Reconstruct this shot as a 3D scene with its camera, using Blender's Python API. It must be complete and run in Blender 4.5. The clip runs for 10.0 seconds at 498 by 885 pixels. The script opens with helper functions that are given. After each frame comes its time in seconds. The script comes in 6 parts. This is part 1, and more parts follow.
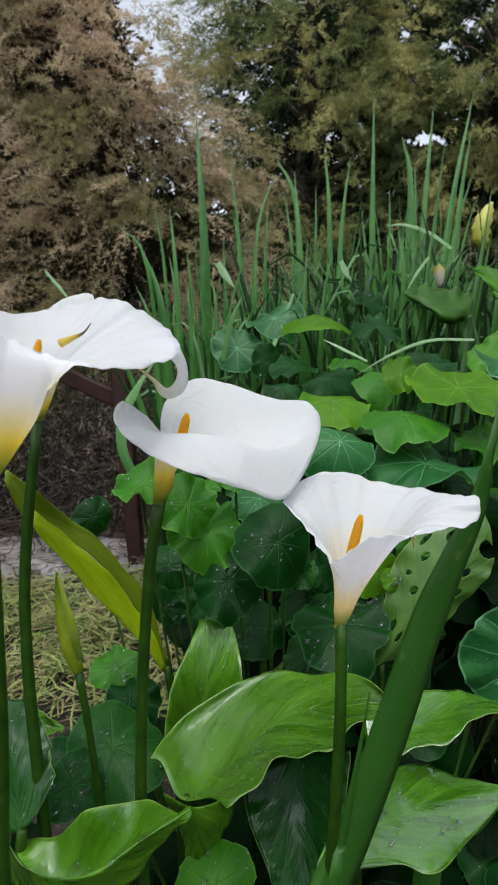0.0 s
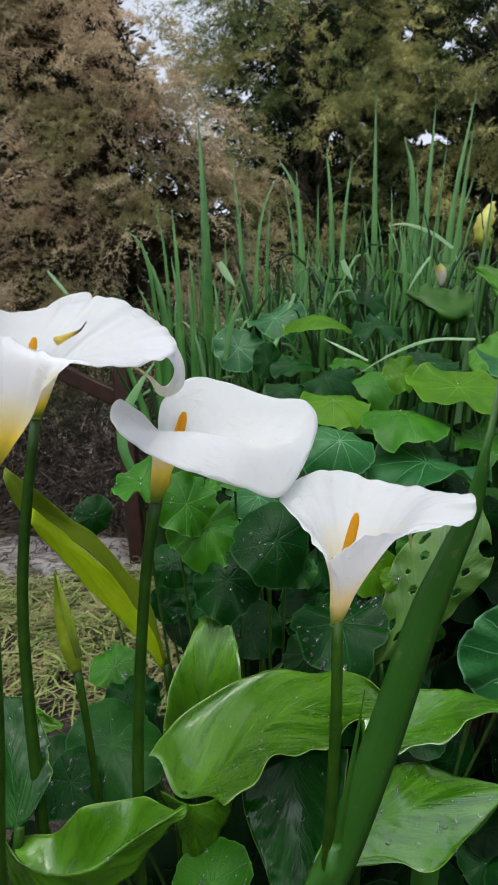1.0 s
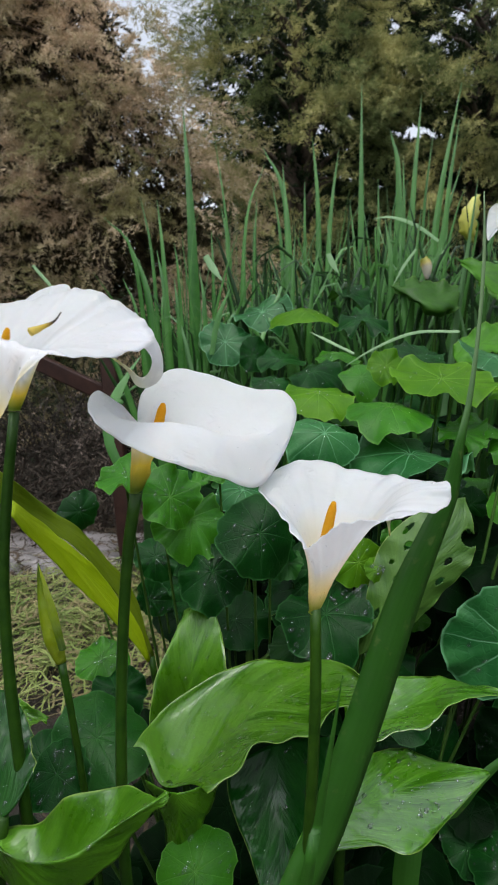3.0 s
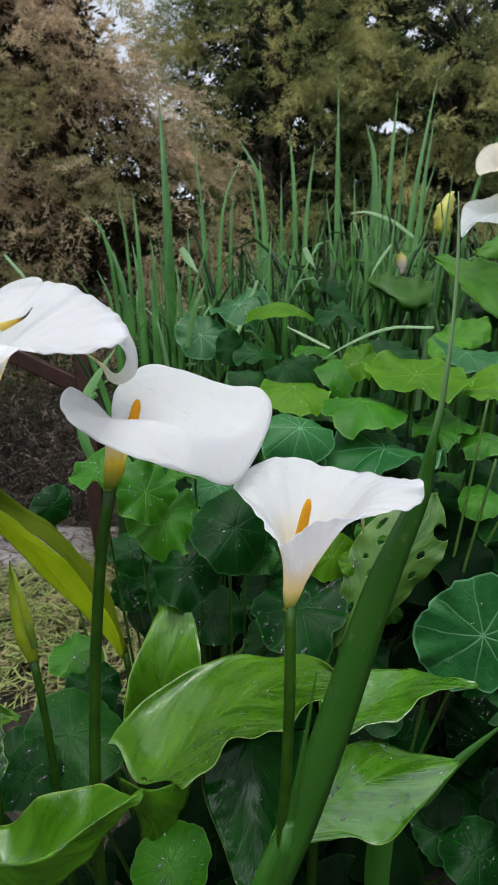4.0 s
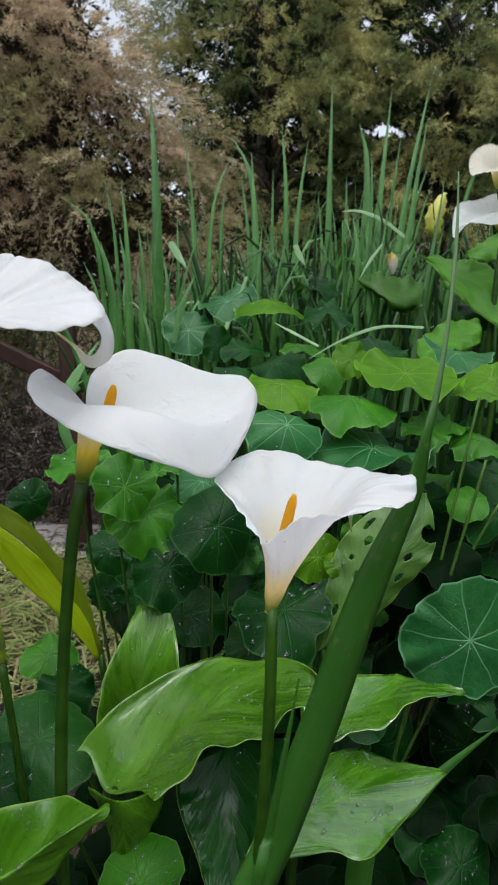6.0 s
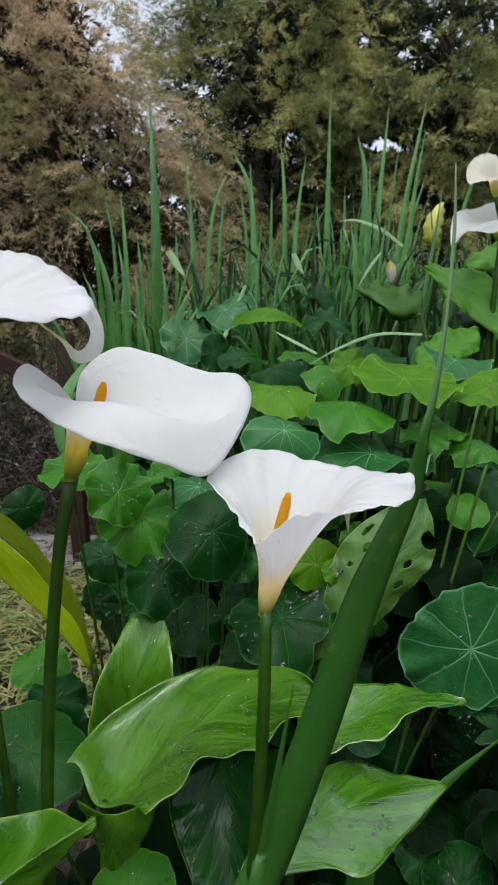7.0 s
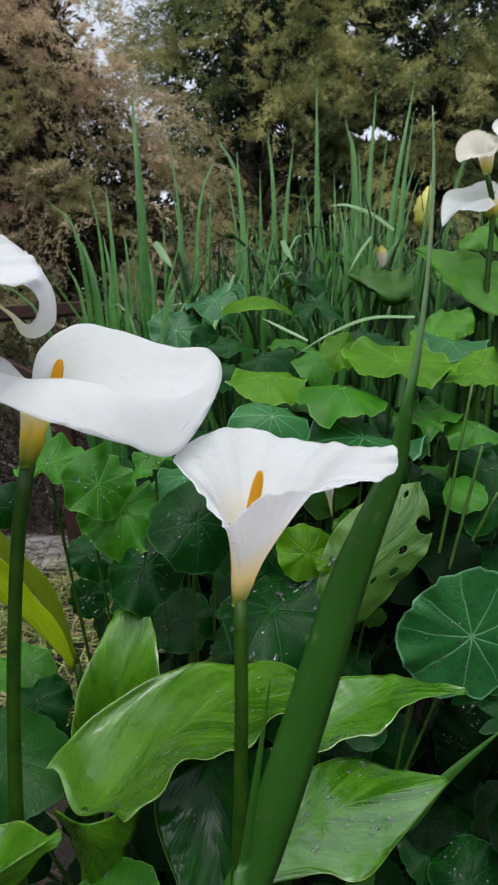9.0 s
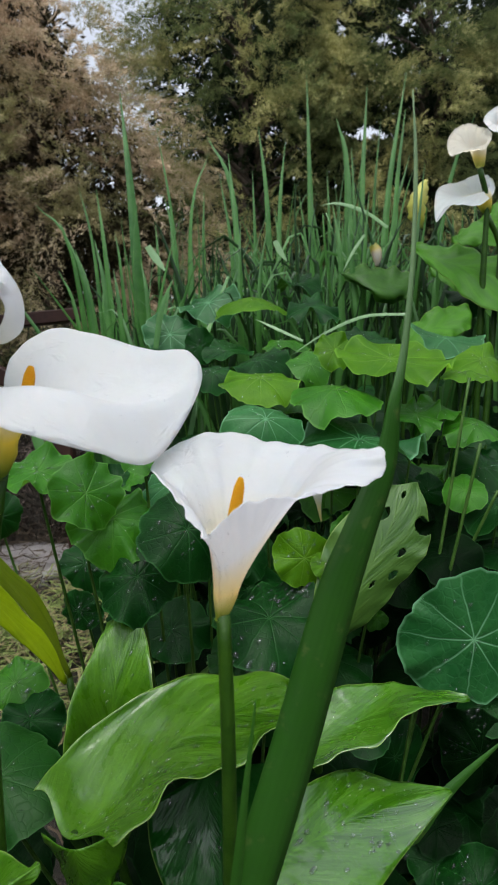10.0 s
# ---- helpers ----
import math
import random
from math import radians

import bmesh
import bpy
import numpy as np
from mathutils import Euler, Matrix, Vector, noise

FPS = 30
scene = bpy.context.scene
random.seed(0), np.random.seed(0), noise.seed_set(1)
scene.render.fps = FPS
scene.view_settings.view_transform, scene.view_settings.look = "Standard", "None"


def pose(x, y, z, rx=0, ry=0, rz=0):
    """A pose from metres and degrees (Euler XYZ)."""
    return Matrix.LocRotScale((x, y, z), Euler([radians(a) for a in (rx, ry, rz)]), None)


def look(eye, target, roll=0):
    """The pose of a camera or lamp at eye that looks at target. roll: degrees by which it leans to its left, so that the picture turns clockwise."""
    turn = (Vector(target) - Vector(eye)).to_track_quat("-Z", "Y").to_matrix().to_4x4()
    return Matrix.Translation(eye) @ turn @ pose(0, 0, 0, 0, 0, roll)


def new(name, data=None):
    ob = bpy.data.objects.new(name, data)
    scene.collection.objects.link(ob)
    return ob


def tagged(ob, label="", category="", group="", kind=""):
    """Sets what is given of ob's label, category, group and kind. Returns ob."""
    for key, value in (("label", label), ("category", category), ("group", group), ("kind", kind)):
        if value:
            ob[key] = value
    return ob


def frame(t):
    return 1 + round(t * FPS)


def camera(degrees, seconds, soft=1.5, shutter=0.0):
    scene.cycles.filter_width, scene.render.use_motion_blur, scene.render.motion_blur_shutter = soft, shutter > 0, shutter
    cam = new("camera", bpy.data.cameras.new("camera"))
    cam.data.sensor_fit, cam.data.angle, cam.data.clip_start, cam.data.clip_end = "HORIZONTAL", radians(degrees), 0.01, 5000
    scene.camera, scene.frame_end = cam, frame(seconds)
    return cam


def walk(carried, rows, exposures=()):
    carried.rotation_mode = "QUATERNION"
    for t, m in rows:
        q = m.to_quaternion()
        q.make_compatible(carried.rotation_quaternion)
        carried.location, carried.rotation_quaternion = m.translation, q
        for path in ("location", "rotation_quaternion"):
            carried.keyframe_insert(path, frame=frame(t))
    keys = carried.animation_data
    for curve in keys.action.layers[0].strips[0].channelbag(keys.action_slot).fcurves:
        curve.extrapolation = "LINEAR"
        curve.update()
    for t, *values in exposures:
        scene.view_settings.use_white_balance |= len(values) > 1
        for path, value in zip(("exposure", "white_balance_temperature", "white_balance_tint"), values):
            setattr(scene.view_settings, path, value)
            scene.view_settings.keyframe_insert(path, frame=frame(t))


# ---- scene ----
# camera
cam = camera(47.17, 10.0, soft=1.7)
# the phone lens is focused on the lilies
cam.data.dof.use_dof = True
cam.data.dof.focus_distance = 0.55
cam.data.dof.aperture_fstop = 21.0
PATH = [
    (0.0, (0.0000, 0.0000, 0.9500), (-0.0000, 0.9903, 0.8108), 0.00),
    (0.5, (0.0012, -0.0008, 0.9487), (-0.0024, 0.9896, 0.8107), 0.22),
    (1.0, (0.0044, -0.0010, 0.9489), (-0.0003, 0.9892, 0.8095), 0.02),
    (1.5, (0.0074, -0.0014, 0.9494), (0.0019, 0.9883, 0.8065), -0.26),
    (2.0, (0.0100, -0.0014, 0.9492), (0.0027, 0.9875, 0.8012), -0.69),
    (3.5, (0.0135, -0.0050, 0.9450), (0.0454, 0.9834, 0.7966), -0.11),
    (4.0, (0.0135, -0.0023, 0.9491), (0.0675, 0.9832, 0.7882), 0.21),
    (4.5, (0.0140, 0.0050, 0.9499), (0.0822, 0.9870, 0.7734), 1.10),
    (5.0, (0.0157, 0.0124, 0.9479), (0.0897, 0.9941, 0.7726), 1.31),
    (5.5, (0.0165, 0.0178, 0.9433), (0.0928, 1.0001, 0.7721), 1.52),
    (7.0, (0.0232, 0.0305, 0.9275), (0.0998, 1.0178, 0.7887), 1.52),
    (7.5, (0.0270, 0.0381, 0.9210), (0.1037, 1.0244, 0.7748), 1.76),
    (8.0, (0.0337, 0.0438, 0.9144), (0.1105, 1.0300, 0.7673), 0.89),
    (8.5, (0.0385, 0.0508, 0.9109), (0.1156, 1.0372, 0.7651), 0.58),
    (9.0, (0.0445, 0.0567, 0.9115), (0.1203, 1.0431, 0.7658), -0.32),
    (9.5, (0.0496, 0.0654, 0.9104), (0.1246, 1.0522, 0.7670), -0.71),
    (10.0, (0.0581, 0.0722, 0.9104), (0.1304, 1.0595, 0.7687), -1.83),
]
walk(cam, [(t, look(eye, target, roll)) for t, eye, target, roll in PATH])

# world and light: an overcast, rainy day
world = bpy.data.worlds.new("overcast_sky")
scene.world = world
world.use_nodes = True
wt = world.node_tree
sky = wt.nodes.new("ShaderNodeTexSky")
sky.sky_type = 'NISHITA'
sky.sun_disc = False
sky.sun_elevation = radians(76)
sky.sun_rotation = radians(200)
sky.air_density = 1.0
sky.dust_density = 4.0
sky.ozone_density = 1.0
wt.nodes["Background"].inputs[1].default_value = 0.13
cloud = wt.nodes.new("ShaderNodeHueSaturation")
cloud.inputs["Saturation"].default_value = 0.36
cloud.inputs["Value"].default_value = 1.9
wt.links.new(sky.outputs[0], cloud.inputs["Color"])
wt.links.new(cloud.outputs[0], wt.nodes["Background"].inputs[0])
sun = new("overcast_sun", bpy.data.lights.new("overcast_sun", 'SUN'))
sun.data.energy = 1.5
sun.data.angle = radians(70)
sun.data.color = (0.86, 0.97, 1.0)
sun.matrix_world = look((0, 0, 10), (0.7, 5.2, 0.0))
scene.view_settings.exposure = 0.15


# ---------------------------------------------------------------- materials
class Nodes:
    """A node material under construction."""

    def __init__(self, name):
        self.mat = bpy.data.materials.new(name)
        self.mat.use_nodes = True
        self.tree = self.mat.node_tree
        self.bsdf = self.tree.nodes["Principled BSDF"]
        self.out = self.tree.nodes["Material Output"]

    def add(self, kind, **values):
        n = self.tree.nodes.new(kind)
        for k, v in values.items():
            setattr(n, k, v)
        return n

    def link(self, a, b):
        self.tree.links.new(a, b)

    def put(self, socket, value):
        if isinstance(value, bpy.types.NodeSocket):
            self.link(value, socket)
        else:
            socket.default_value = value

    def math(self, op, a, b=0.0, clamp=False):
        n = self.add("ShaderNodeMath", operation=op, use_clamp=clamp)
        self.put(n.inputs[0], a)
        self.put(n.inputs[1], b)
        return n.outputs[0]

    def mix(self, fac, a, b, blend='MIX'):
        n = self.add("ShaderNodeMix", data_type='RGBA', blend_type=blend)
        self.put(n.inputs[0], fac)
        self.put(n.inputs[6], a if isinstance(a, bpy.types.NodeSocket) else (*a, 1))
        self.put(n.inputs[7], b if isinstance(b, bpy.types.NodeSocket) else (*b, 1))
        return n.outputs[2]

    def noise(self, scale, detail=3.0, rough=0.6, coords=None, dist=0.0):
        n = self.add("ShaderNodeTexNoise")
        n.inputs["Scale"].default_value = scale
        n.inputs["Detail"].default_value = detail
        n.inputs["Roughness"].default_value = rough
        n.inputs["Distortion"].default_value = dist
        if coords is None:
            coords = self.add("ShaderNodeTexCoord").outputs["Object"]
        self.link(coords, n.inputs["Vector"])
        return n.outputs[0]

    def ramp(self, fac, *stops):
        n = self.add("ShaderNodeValToRGB")
        el = n.color_ramp.elements
        while len(el) < len(stops):
            el.new(0.5)
        for e, (p, c) in zip(el, stops):
            e.position = p
            e.color = (*c, 1) if len(c) == 3 else c
        self.link(fac, n.inputs[0])
        return n.outputs[0]

    def span(self, v, a, b, lo=0.0, hi=1.0):
        n = self.add("ShaderNodeMapRange")
        self.put(n.inputs[0], v)
        for i, x in enumerate((a, b, lo, hi)):
            n.inputs[i + 1].default_value = x
        return n.outputs[0]

    def uv(self):
        n = self.add("ShaderNodeSeparateXYZ")
        self.link(self.add("ShaderNodeUVMap", uv_map="UVMap").outputs[0], n.inputs[0])
        return n.outputs[0], n.outputs[1]

    def bump(self, height, strength=0.3, distance=0.002):
        n = self.add("ShaderNodeBump")
        n.inputs["Strength"].default_value = strength
        n.inputs["Distance"].default_value = distance
        self.link(height, n.inputs["Height"])
        self.link(n.outputs[0], self.bsdf.inputs["Normal"])
        return n.outputs[0]

    def done(self, color, rough=0.5, spec=0.5, sheer=0.0, sheer_color=None, normal=None, coat=0.0):
        b = self.bsdf
        self.put(b.inputs["Base Color"], color if isinstance(color, bpy.types.NodeSocket) else (*color, 1))
        self.put(b.inputs["Roughness"], rough)
        b.inputs["Specular IOR Level"].default_value = spec
        b.inputs["Coat Weight"].default_value = coat
        b.inputs["Coat Roughness"].default_value = 0.06
        if sheer:
            t = self.add("ShaderNodeBsdfTranslucent")
            c = sheer_color if sheer_color is not None else color
            self.put(t.inputs[0], c if isinstance(c, bpy.types.NodeSocket) else (*c, 1))
            if normal is not None:
                self.link(normal, t.inputs["Normal"])
            m = self.add("ShaderNodeMixShader")
            m.inputs[0].default_value = sheer
            self.link(b.outputs[0], m.inputs[1])
            self.link(t.outputs[0], m.inputs[2])
            self.link(m.outputs[0], self.out.inputs[0])
        return self.mat


def random_of_object(n):
    return n.add("ShaderNodeObjectInfo").outputs["Random"]


def calla_leaf_material(name, base, light, rough=0.3, sheer=0.22, coat=0.3, glow=0.3, relief=0.38, spec=0.5, film_from=0.46):
    """Glossy leaf: pale midrib, streaks and soft relief along the side veins, thin pale margin."""
    n = Nodes(name)
    s, v = n.uv()
    side = n.math('ABSOLUTE', n.math('SUBTRACT', s, 0.5))
    rib = n.span(side, 0.004, 0.018, 1.0, 0.0)
    bow = n.math('SUBTRACT', n.math('MULTIPLY', v, 9.0), n.math('MULTIPLY', n.math('POWER', side, 0.8), 7.0))
    along = n.add("ShaderNodeCombineXYZ")
    n.link(n.math('MULTIPLY', bow, 0.8), along.inputs[0])
    n.link(n.math('MULTIPLY', s, 2.2), along.inputs[1])
    n.link(random_of_object(n), along.inputs[2])
    streak = n.noise(1.0, 3.0, 0.55, along.outputs[0], 0.3)
    thin = n.noise(4.5, 2.0, 0.5, along.outputs[0])
    big = n.noise(16.0, 5.0, 0.7)
    fine = n.noise(300.0, 3.0)
    c = n.mix(n.span(streak, 0.28, 0.78), base, light)
    c = n.mix(n.span(thin, 0.48, 0.72, 0.0, 0.3), c, light)
    c = n.mix(n.span(big, 0.45, 0.75, 0.0, 0.4), c, tuple(x * 0.6 for x in base))
    c = n.mix(n.span(fine, 0.35, 0.75, 0.0, 0.2), c, tuple(x * 0.5 for x in base))
    edge = n.span(side, 0.488, 0.499)
    c = n.mix(n.math('MULTIPLY', edge, 0.45), c, (0.36, 0.48, 0.12))
    c = n.mix(n.math('MULTIPLY', rib, 0.35), c, light)
    h = n.math('ADD', n.math('ADD', n.math('MULTIPLY', streak, 1.5), n.math('MULTIPLY', thin, 0.35)), n.math('ADD', n.math('MULTIPLY', big, 1.0), n.math('MULTIPLY', fine, 0.05)))
    nor = n.bump(h, relief, 0.004)
    r = n.span(n.math('ADD', n.math('MULTIPLY', streak, 0.5), n.math('MULTIPLY', n.noise(45.0, 3.0, 0.6, None, 0.6), 0.5)), 0.40, 0.60, rough - 0.14, rough + 0.16)
    if coat:
        film = n.span(n.noise(22.0, 4.0, 0.6, None, 0.8), film_from, film_from + 0.07, 0.15 * coat, coat)
        n.link(film, n.bsdf.inputs["Coat Weight"])
        wave = n.add("ShaderNodeBump")
        wave.inputs["Strength"].default_value = 0.3
        wave.inputs["Distance"].default_value = 0.003
        n.link(n.math('ADD', n.math('MULTIPLY', streak, 0.9), n.math('MULTIPLY', n.noise(80.0, 2.0), 0.35)), wave.inputs["Height"])
        n.link(wave.outputs[0], n.bsdf.inputs["Coat Normal"])
        n.bsdf.inputs["Coat IOR"].default_value = 1.9
    return n.done(c, r, spec, sheer, n.mix(glow, c, (0.18, 0.42, 0.02)), nor, coat)


def nasturtium_material(name, base, light, vein_color, rough=0.42, sheer=0.25, veins=9, strong=0.4, spec=0.16, glow=0.1):
    n = Nodes(name)
    x, y = n.uv()
    r = n.math('SQRT', n.math('ADD', n.math('MULTIPLY', x, x), n.math('MULTIPLY', y, y)))
    bent = n.math('MULTIPLY', n.math('SUBTRACT', n.noise(30.0, 2.0), 0.5), n.math('MULTIPLY', r, 0.35))
    a = n.math('ADD', n.math('MULTIPLY', n.math('ARCTAN2', y, x), veins / 6.28319), bent)
    f = n.math('ABSOLUTE', n.math('SUBTRACT', n.math('FRACT', n.math('ADD', a, 0.25)), 0.5))
    away = n.math('MULTIPLY', n.math('MULTIPLY', f, 6.28319 / veins), r)
    vein = n.math('MULTIPLY', n.span(away, 0.004, 0.017, 1.0, 0.0), n.span(r, 0.1, 0.95, 1.0, 0.35))
    # net of small veins between the main ones
    net = n.add("ShaderNodeTexVoronoi", feature='DISTANCE_TO_EDGE')
    net.inputs["Scale"].default_value = 7.0
    n.link(n.add("ShaderNodeUVMap", uv_map="UVMap").outputs[0], net.inputs["Vector"])
    cell = n.span(net.outputs["Distance"], 0.0, 0.12)
    side = n.math('MULTIPLY', n.math('SUBTRACT', 1.0, cell), n.span(r, 0.12, 0.4))
    hub = n.span(r, 0.03, 0.07, 1.0, 0.0)
    vein = n.math('MAXIMUM', vein, hub)
    big = n.noise(22.0, 3.0, 0.6)
    fine = n.noise(420.0, 2.0)
    c = n.mix(n.span(big, 0.35, 0.68), base, light)
    c = n.mix(n.span(random_of_object(n), 0.0, 1.0, 0.0, 0.45), c, tuple(k * 0.6 for k in base))
    c = n.mix(n.span(fine, 0.35, 0.75, 0.0, 0.25), c, tuple(k * 0.6 for k in base))
    c = n.mix(n.math('MULTIPLY', side, 0.05 * strong), c, vein_color)
    c = n.mix(n.math('MULTIPLY', vein, strong), c, vein_color)
    # lit leaf edge painted as a pale ring in the vein colour
    c = n.mix(n.span(r, 0.955, 0.99, 0.0, 0.5), c, vein_color)
    h = n.math('SUBTRACT', n.math('ADD', n.math('MULTIPLY', n.math('SQRT', f), 0.6), n.math('ADD', n.math('MULTIPLY', cell, 0.14), n.math('MULTIPLY', big, 1.2))), n.math('MULTIPLY', vein, 0.3))
    nor = n.bump(h, 0.55, 0.0022)
    return n.done(c, n.span(fine, 0.3, 0.7, rough - 0.1, rough + 0.08), spec, sheer, n.mix(glow, c, (0.19, 0.42, 0.02)), nor)


def blade_material(name, base, light, rough=0.4, sheer=0.2, ribs=26.0, dry=None):
    n = Nodes(name)
    s, v = n.uv()
    line = n.math('SINE', n.math('MULTIPLY', s, ribs * 6.283))
    big = n.noise(8.0, 3.0)
    fine = n.noise(90.0, 3.0)
    c = n.mix(n.span(big, 0.35, 0.7), base, light)
    c = n.mix(n.span(line, -1.0, 1.0, 0.0, 0.18), c, tuple(k * 0.7 for k in base))
    c = n.mix(n.span(random_of_object(n), 0.0, 1.0, 0.0, 0.5), c, light)
    c = n.mix(n.span(fine, 0.62, 0.8, 0.0, 0.3), c, (0.3, 0.32, 0.1))
    if dry is not None:
        c = n.mix(n.span(v, dry[0], dry[1], 0.0, 0.75), c, dry[2])
    nor = n.bump(n.math('ADD', n.math('MULTIPLY', line, 0.25), fine), 0.2, 0.0008)
    return n.done(c, n.span(fine, 0.3, 0.7, rough - 0.08, rough + 0.12), 0.45, sheer, n.mix(0.12, c, (0.18, 0.4, 0.05)), nor)


def spathe_material(name, low, mid, high, stops=(0.02, 0.22, 0.42)):
    """White petal tissue, flushed yellow and green round the tube; uv v runs from the tube to the rim."""
    n = Nodes(name)
    s, v = n.uv()
    soft = n.noise(30.0, 2.0)
    w = n.math('ADD', v, n.math('MULTIPLY', n.math('SUBTRACT', soft, 0.5), 0.05))
    c = n.ramp(w, (stops[0], low), (stops[1], mid), (stops[2], high))
    c = n.mix(n.span(n.noise(55.0, 4.0), 0.45, 0.8, 0.0, 0.12), c, (0.62, 0.62, 0.58))
    line = n.math('SINE', n.math('MULTIPLY', s, 330.0))
    long = n.add("ShaderNodeCombineXYZ")
    n.link(n.math('MULTIPLY', s, 26.0), long.inputs[0])
    n.link(n.math('MULTIPLY', v, 14.0), long.inputs[1])
    crease = n.math('MULTIPLY', n.span(n.noise(1.0, 2.0, 0.5, long.outputs[0], 0.8), 0.5, 0.7), 0.7)
    nor = n.bump(n.math('ADD', n.math('MULTIPLY', line, 0.015), n.math('ADD', n.noise(38.0, 4.0, 0.5), n.math('MULTIPLY', crease, n.span(n.noise(20.0, 2.0), 0.52, 0.64)))), 0.46, 0.004)
    b = n.bsdf
    b.inputs["Subsurface Weight"].default_value = 0.25
    b.inputs["Subsurface Radius"].default_value = (0.006, 0.005, 0.004)
    b.inputs["Subsurface Scale"].default_value = 0.6
    return n.done(c, 0.40, 0.32, 0.57, c, nor)


def plain_plant_material(name, base, light, rough=0.45, scale=40.0, sheer=0.0, bump=0.3):
    n = Nodes(name)
    big = n.noise(scale, 4.0, 0.65)
    fine = n.noise(scale * 12, 2.0)
    c = n.mix(n.span(big, 0.35, 0.7), base, light)
    c = n.mix(n.span(random_of_object(n), 0.0, 1.0, 0.0, 0.35), c, tuple(k * 0.6 for k in base))
    nor = n.bump(n.math('ADD', big, n.math('MULTIPLY', fine, 0.4)), bump, 0.002)
    return n.done(c, n.span(fine, 0.3, 0.7, rough - 0.08, rough + 0.1), 0.22, sheer, None, nor)


def foliage_material(name, a, b, c3, rough=0.6, sheer=0.3, other=None, drift=(0.46, 0.60), scale=1.5):
    """Small leaves that vary from needle to needle and, more slowly, from bough to bough."""
    n = Nodes(name)
    isl = n.add("ShaderNodeNewGeometry").outputs["Random Per Island"]
    big = n.noise(scale, 3.0, 0.6)
    c = n.ramp(isl, (0.0, a), (0.5, b), (1.0, c3))
    if other is None:
        other = tuple(k * 0.5 for k in a)
    c = n.mix(n.span(big, drift[0], drift[1], 0.0, 0.85), c, other)
    return n.done(c, rough, 0.15, sheer)


M_SPATHE = spathe_material("white_spathe_yellow_tube", (0.16, 0.24, 0.012), (0.92, 0.72, 0.10), (0.85, 0.855, 0.89), (0.05, 0.31, 0.60))
M_SPATHE_SOFT = spathe_material("white_spathe_peach_tube", (0.34, 0.38, 0.03), (0.94, 0.74, 0.33), (0.85, 0.855, 0.89), (0.07, 0.30, 0.66))
M_SPATHE_FADED = spathe_material("faded_cream_spathe", (0.30, 0.34, 0.05), (0.62, 0.52, 0.16), (0.78, 0.72, 0.62), (0.0, 0.25, 0.5))
M_BUD_YELLOW = spathe_material("pale_yellow_spathe", (0.22, 0.30, 0.04), (0.62, 0.62, 0.11), (0.78, 0.77, 0.28), (0.0, 0.3, 0.8))
M_BUD_GREEN = spathe_material("green_yellow_bud", (0.07, 0.15, 0.008), (0.28, 0.38, 0.012), (0.34, 0.42, 0.02), (0.0, 0.4, 0.9))
M_HOOK = spathe_material("white_hook_yellowing_tip", (0.85, 0.855, 0.89), (0.80, 0.80, 0.72), (0.70, 0.64, 0.28), (0.3, 0.6, 0.95))
M_FLAP = spathe_material("withered_yellow_flap", (0.78, 0.66, 0.20), (0.66, 0.50, 0.08), (0.05, 0.04, 0.03), (0.0, 0.4, 0.62))
M_SPADIX = plain_plant_material("orange_spadix", (1.0, 0.50, 0.02), (1.0, 0.60, 0.03), 0.6, 500.0, 0.45, 0.8)
M_STEM = plain_plant_material("green_stem", (0.01176, 0.044, 0.0025), (0.02856, 0.078, 0.005), 0.42, 60.0)
M_STALK = plain_plant_material("pale_green_stalk", (0.0294, 0.08, 0.010), (0.063, 0.135, 0.022), 0.45, 60.0)
M_CALLA = calla_leaf_material("calla_leaf_green", (0.0300, 0.115, 0.003), (0.105, 0.285, 0.010), 0.34, 0.24, 0.35, relief=0.45, spec=0.36, film_from=0.54)
M_CALLA_SATIN = calla_leaf_material("calla_leaf_satin", (0.0320, 0.118, 0.003), (0.112, 0.29, 0.009), 0.30, 0.26, 0.8, relief=0.45, spec=0.65, film_from=0.54)
M_CALLA_WET = calla_leaf_material("calla_leaf_wet", (0.0270, 0.115, 0.003), (0.088, 0.26, 0.009), 0.26, 0.22, 1.0, relief=0.22, spec=0.5, film_from=0.43)
M_CALLA_FAR = calla_leaf_material("calla_leaf_matt", (0.0294, 0.125, 0.006), (0.0798, 0.25, 0.014), 0.45, 0.22, 0.0, 0.3, 0.25, 0.15)
# the matt leaf again at half its colour, shade put into the base
M_CALLA_SHADE = calla_leaf_material("calla_leaf_painted_shade", (0.01512, 0.065, 0.004), (0.042, 0.13, 0.010), 0.45, 0.22, 0.0, 0.3, 0.25, 0.2)
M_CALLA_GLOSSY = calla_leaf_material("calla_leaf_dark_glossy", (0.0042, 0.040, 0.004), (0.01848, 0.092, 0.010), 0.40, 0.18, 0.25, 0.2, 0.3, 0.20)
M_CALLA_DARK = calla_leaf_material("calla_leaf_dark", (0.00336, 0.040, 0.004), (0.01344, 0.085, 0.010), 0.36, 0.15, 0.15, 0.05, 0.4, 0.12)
M_CALLA_YELLOW = calla_leaf_material("calla_leaf_yellowing", (0.36, 0.50, 0.004), (0.46, 0.60, 0.010), 0.42, 0.4, 0.0, 0.0, 0.2)
M_CALLA_OLIVE = calla_leaf_material("calla_leaf_olive", (0.13, 0.20, 0.004), (0.20, 0.28, 0.008), 0.45, 0.4, 0.0, 0.0, 0.2)
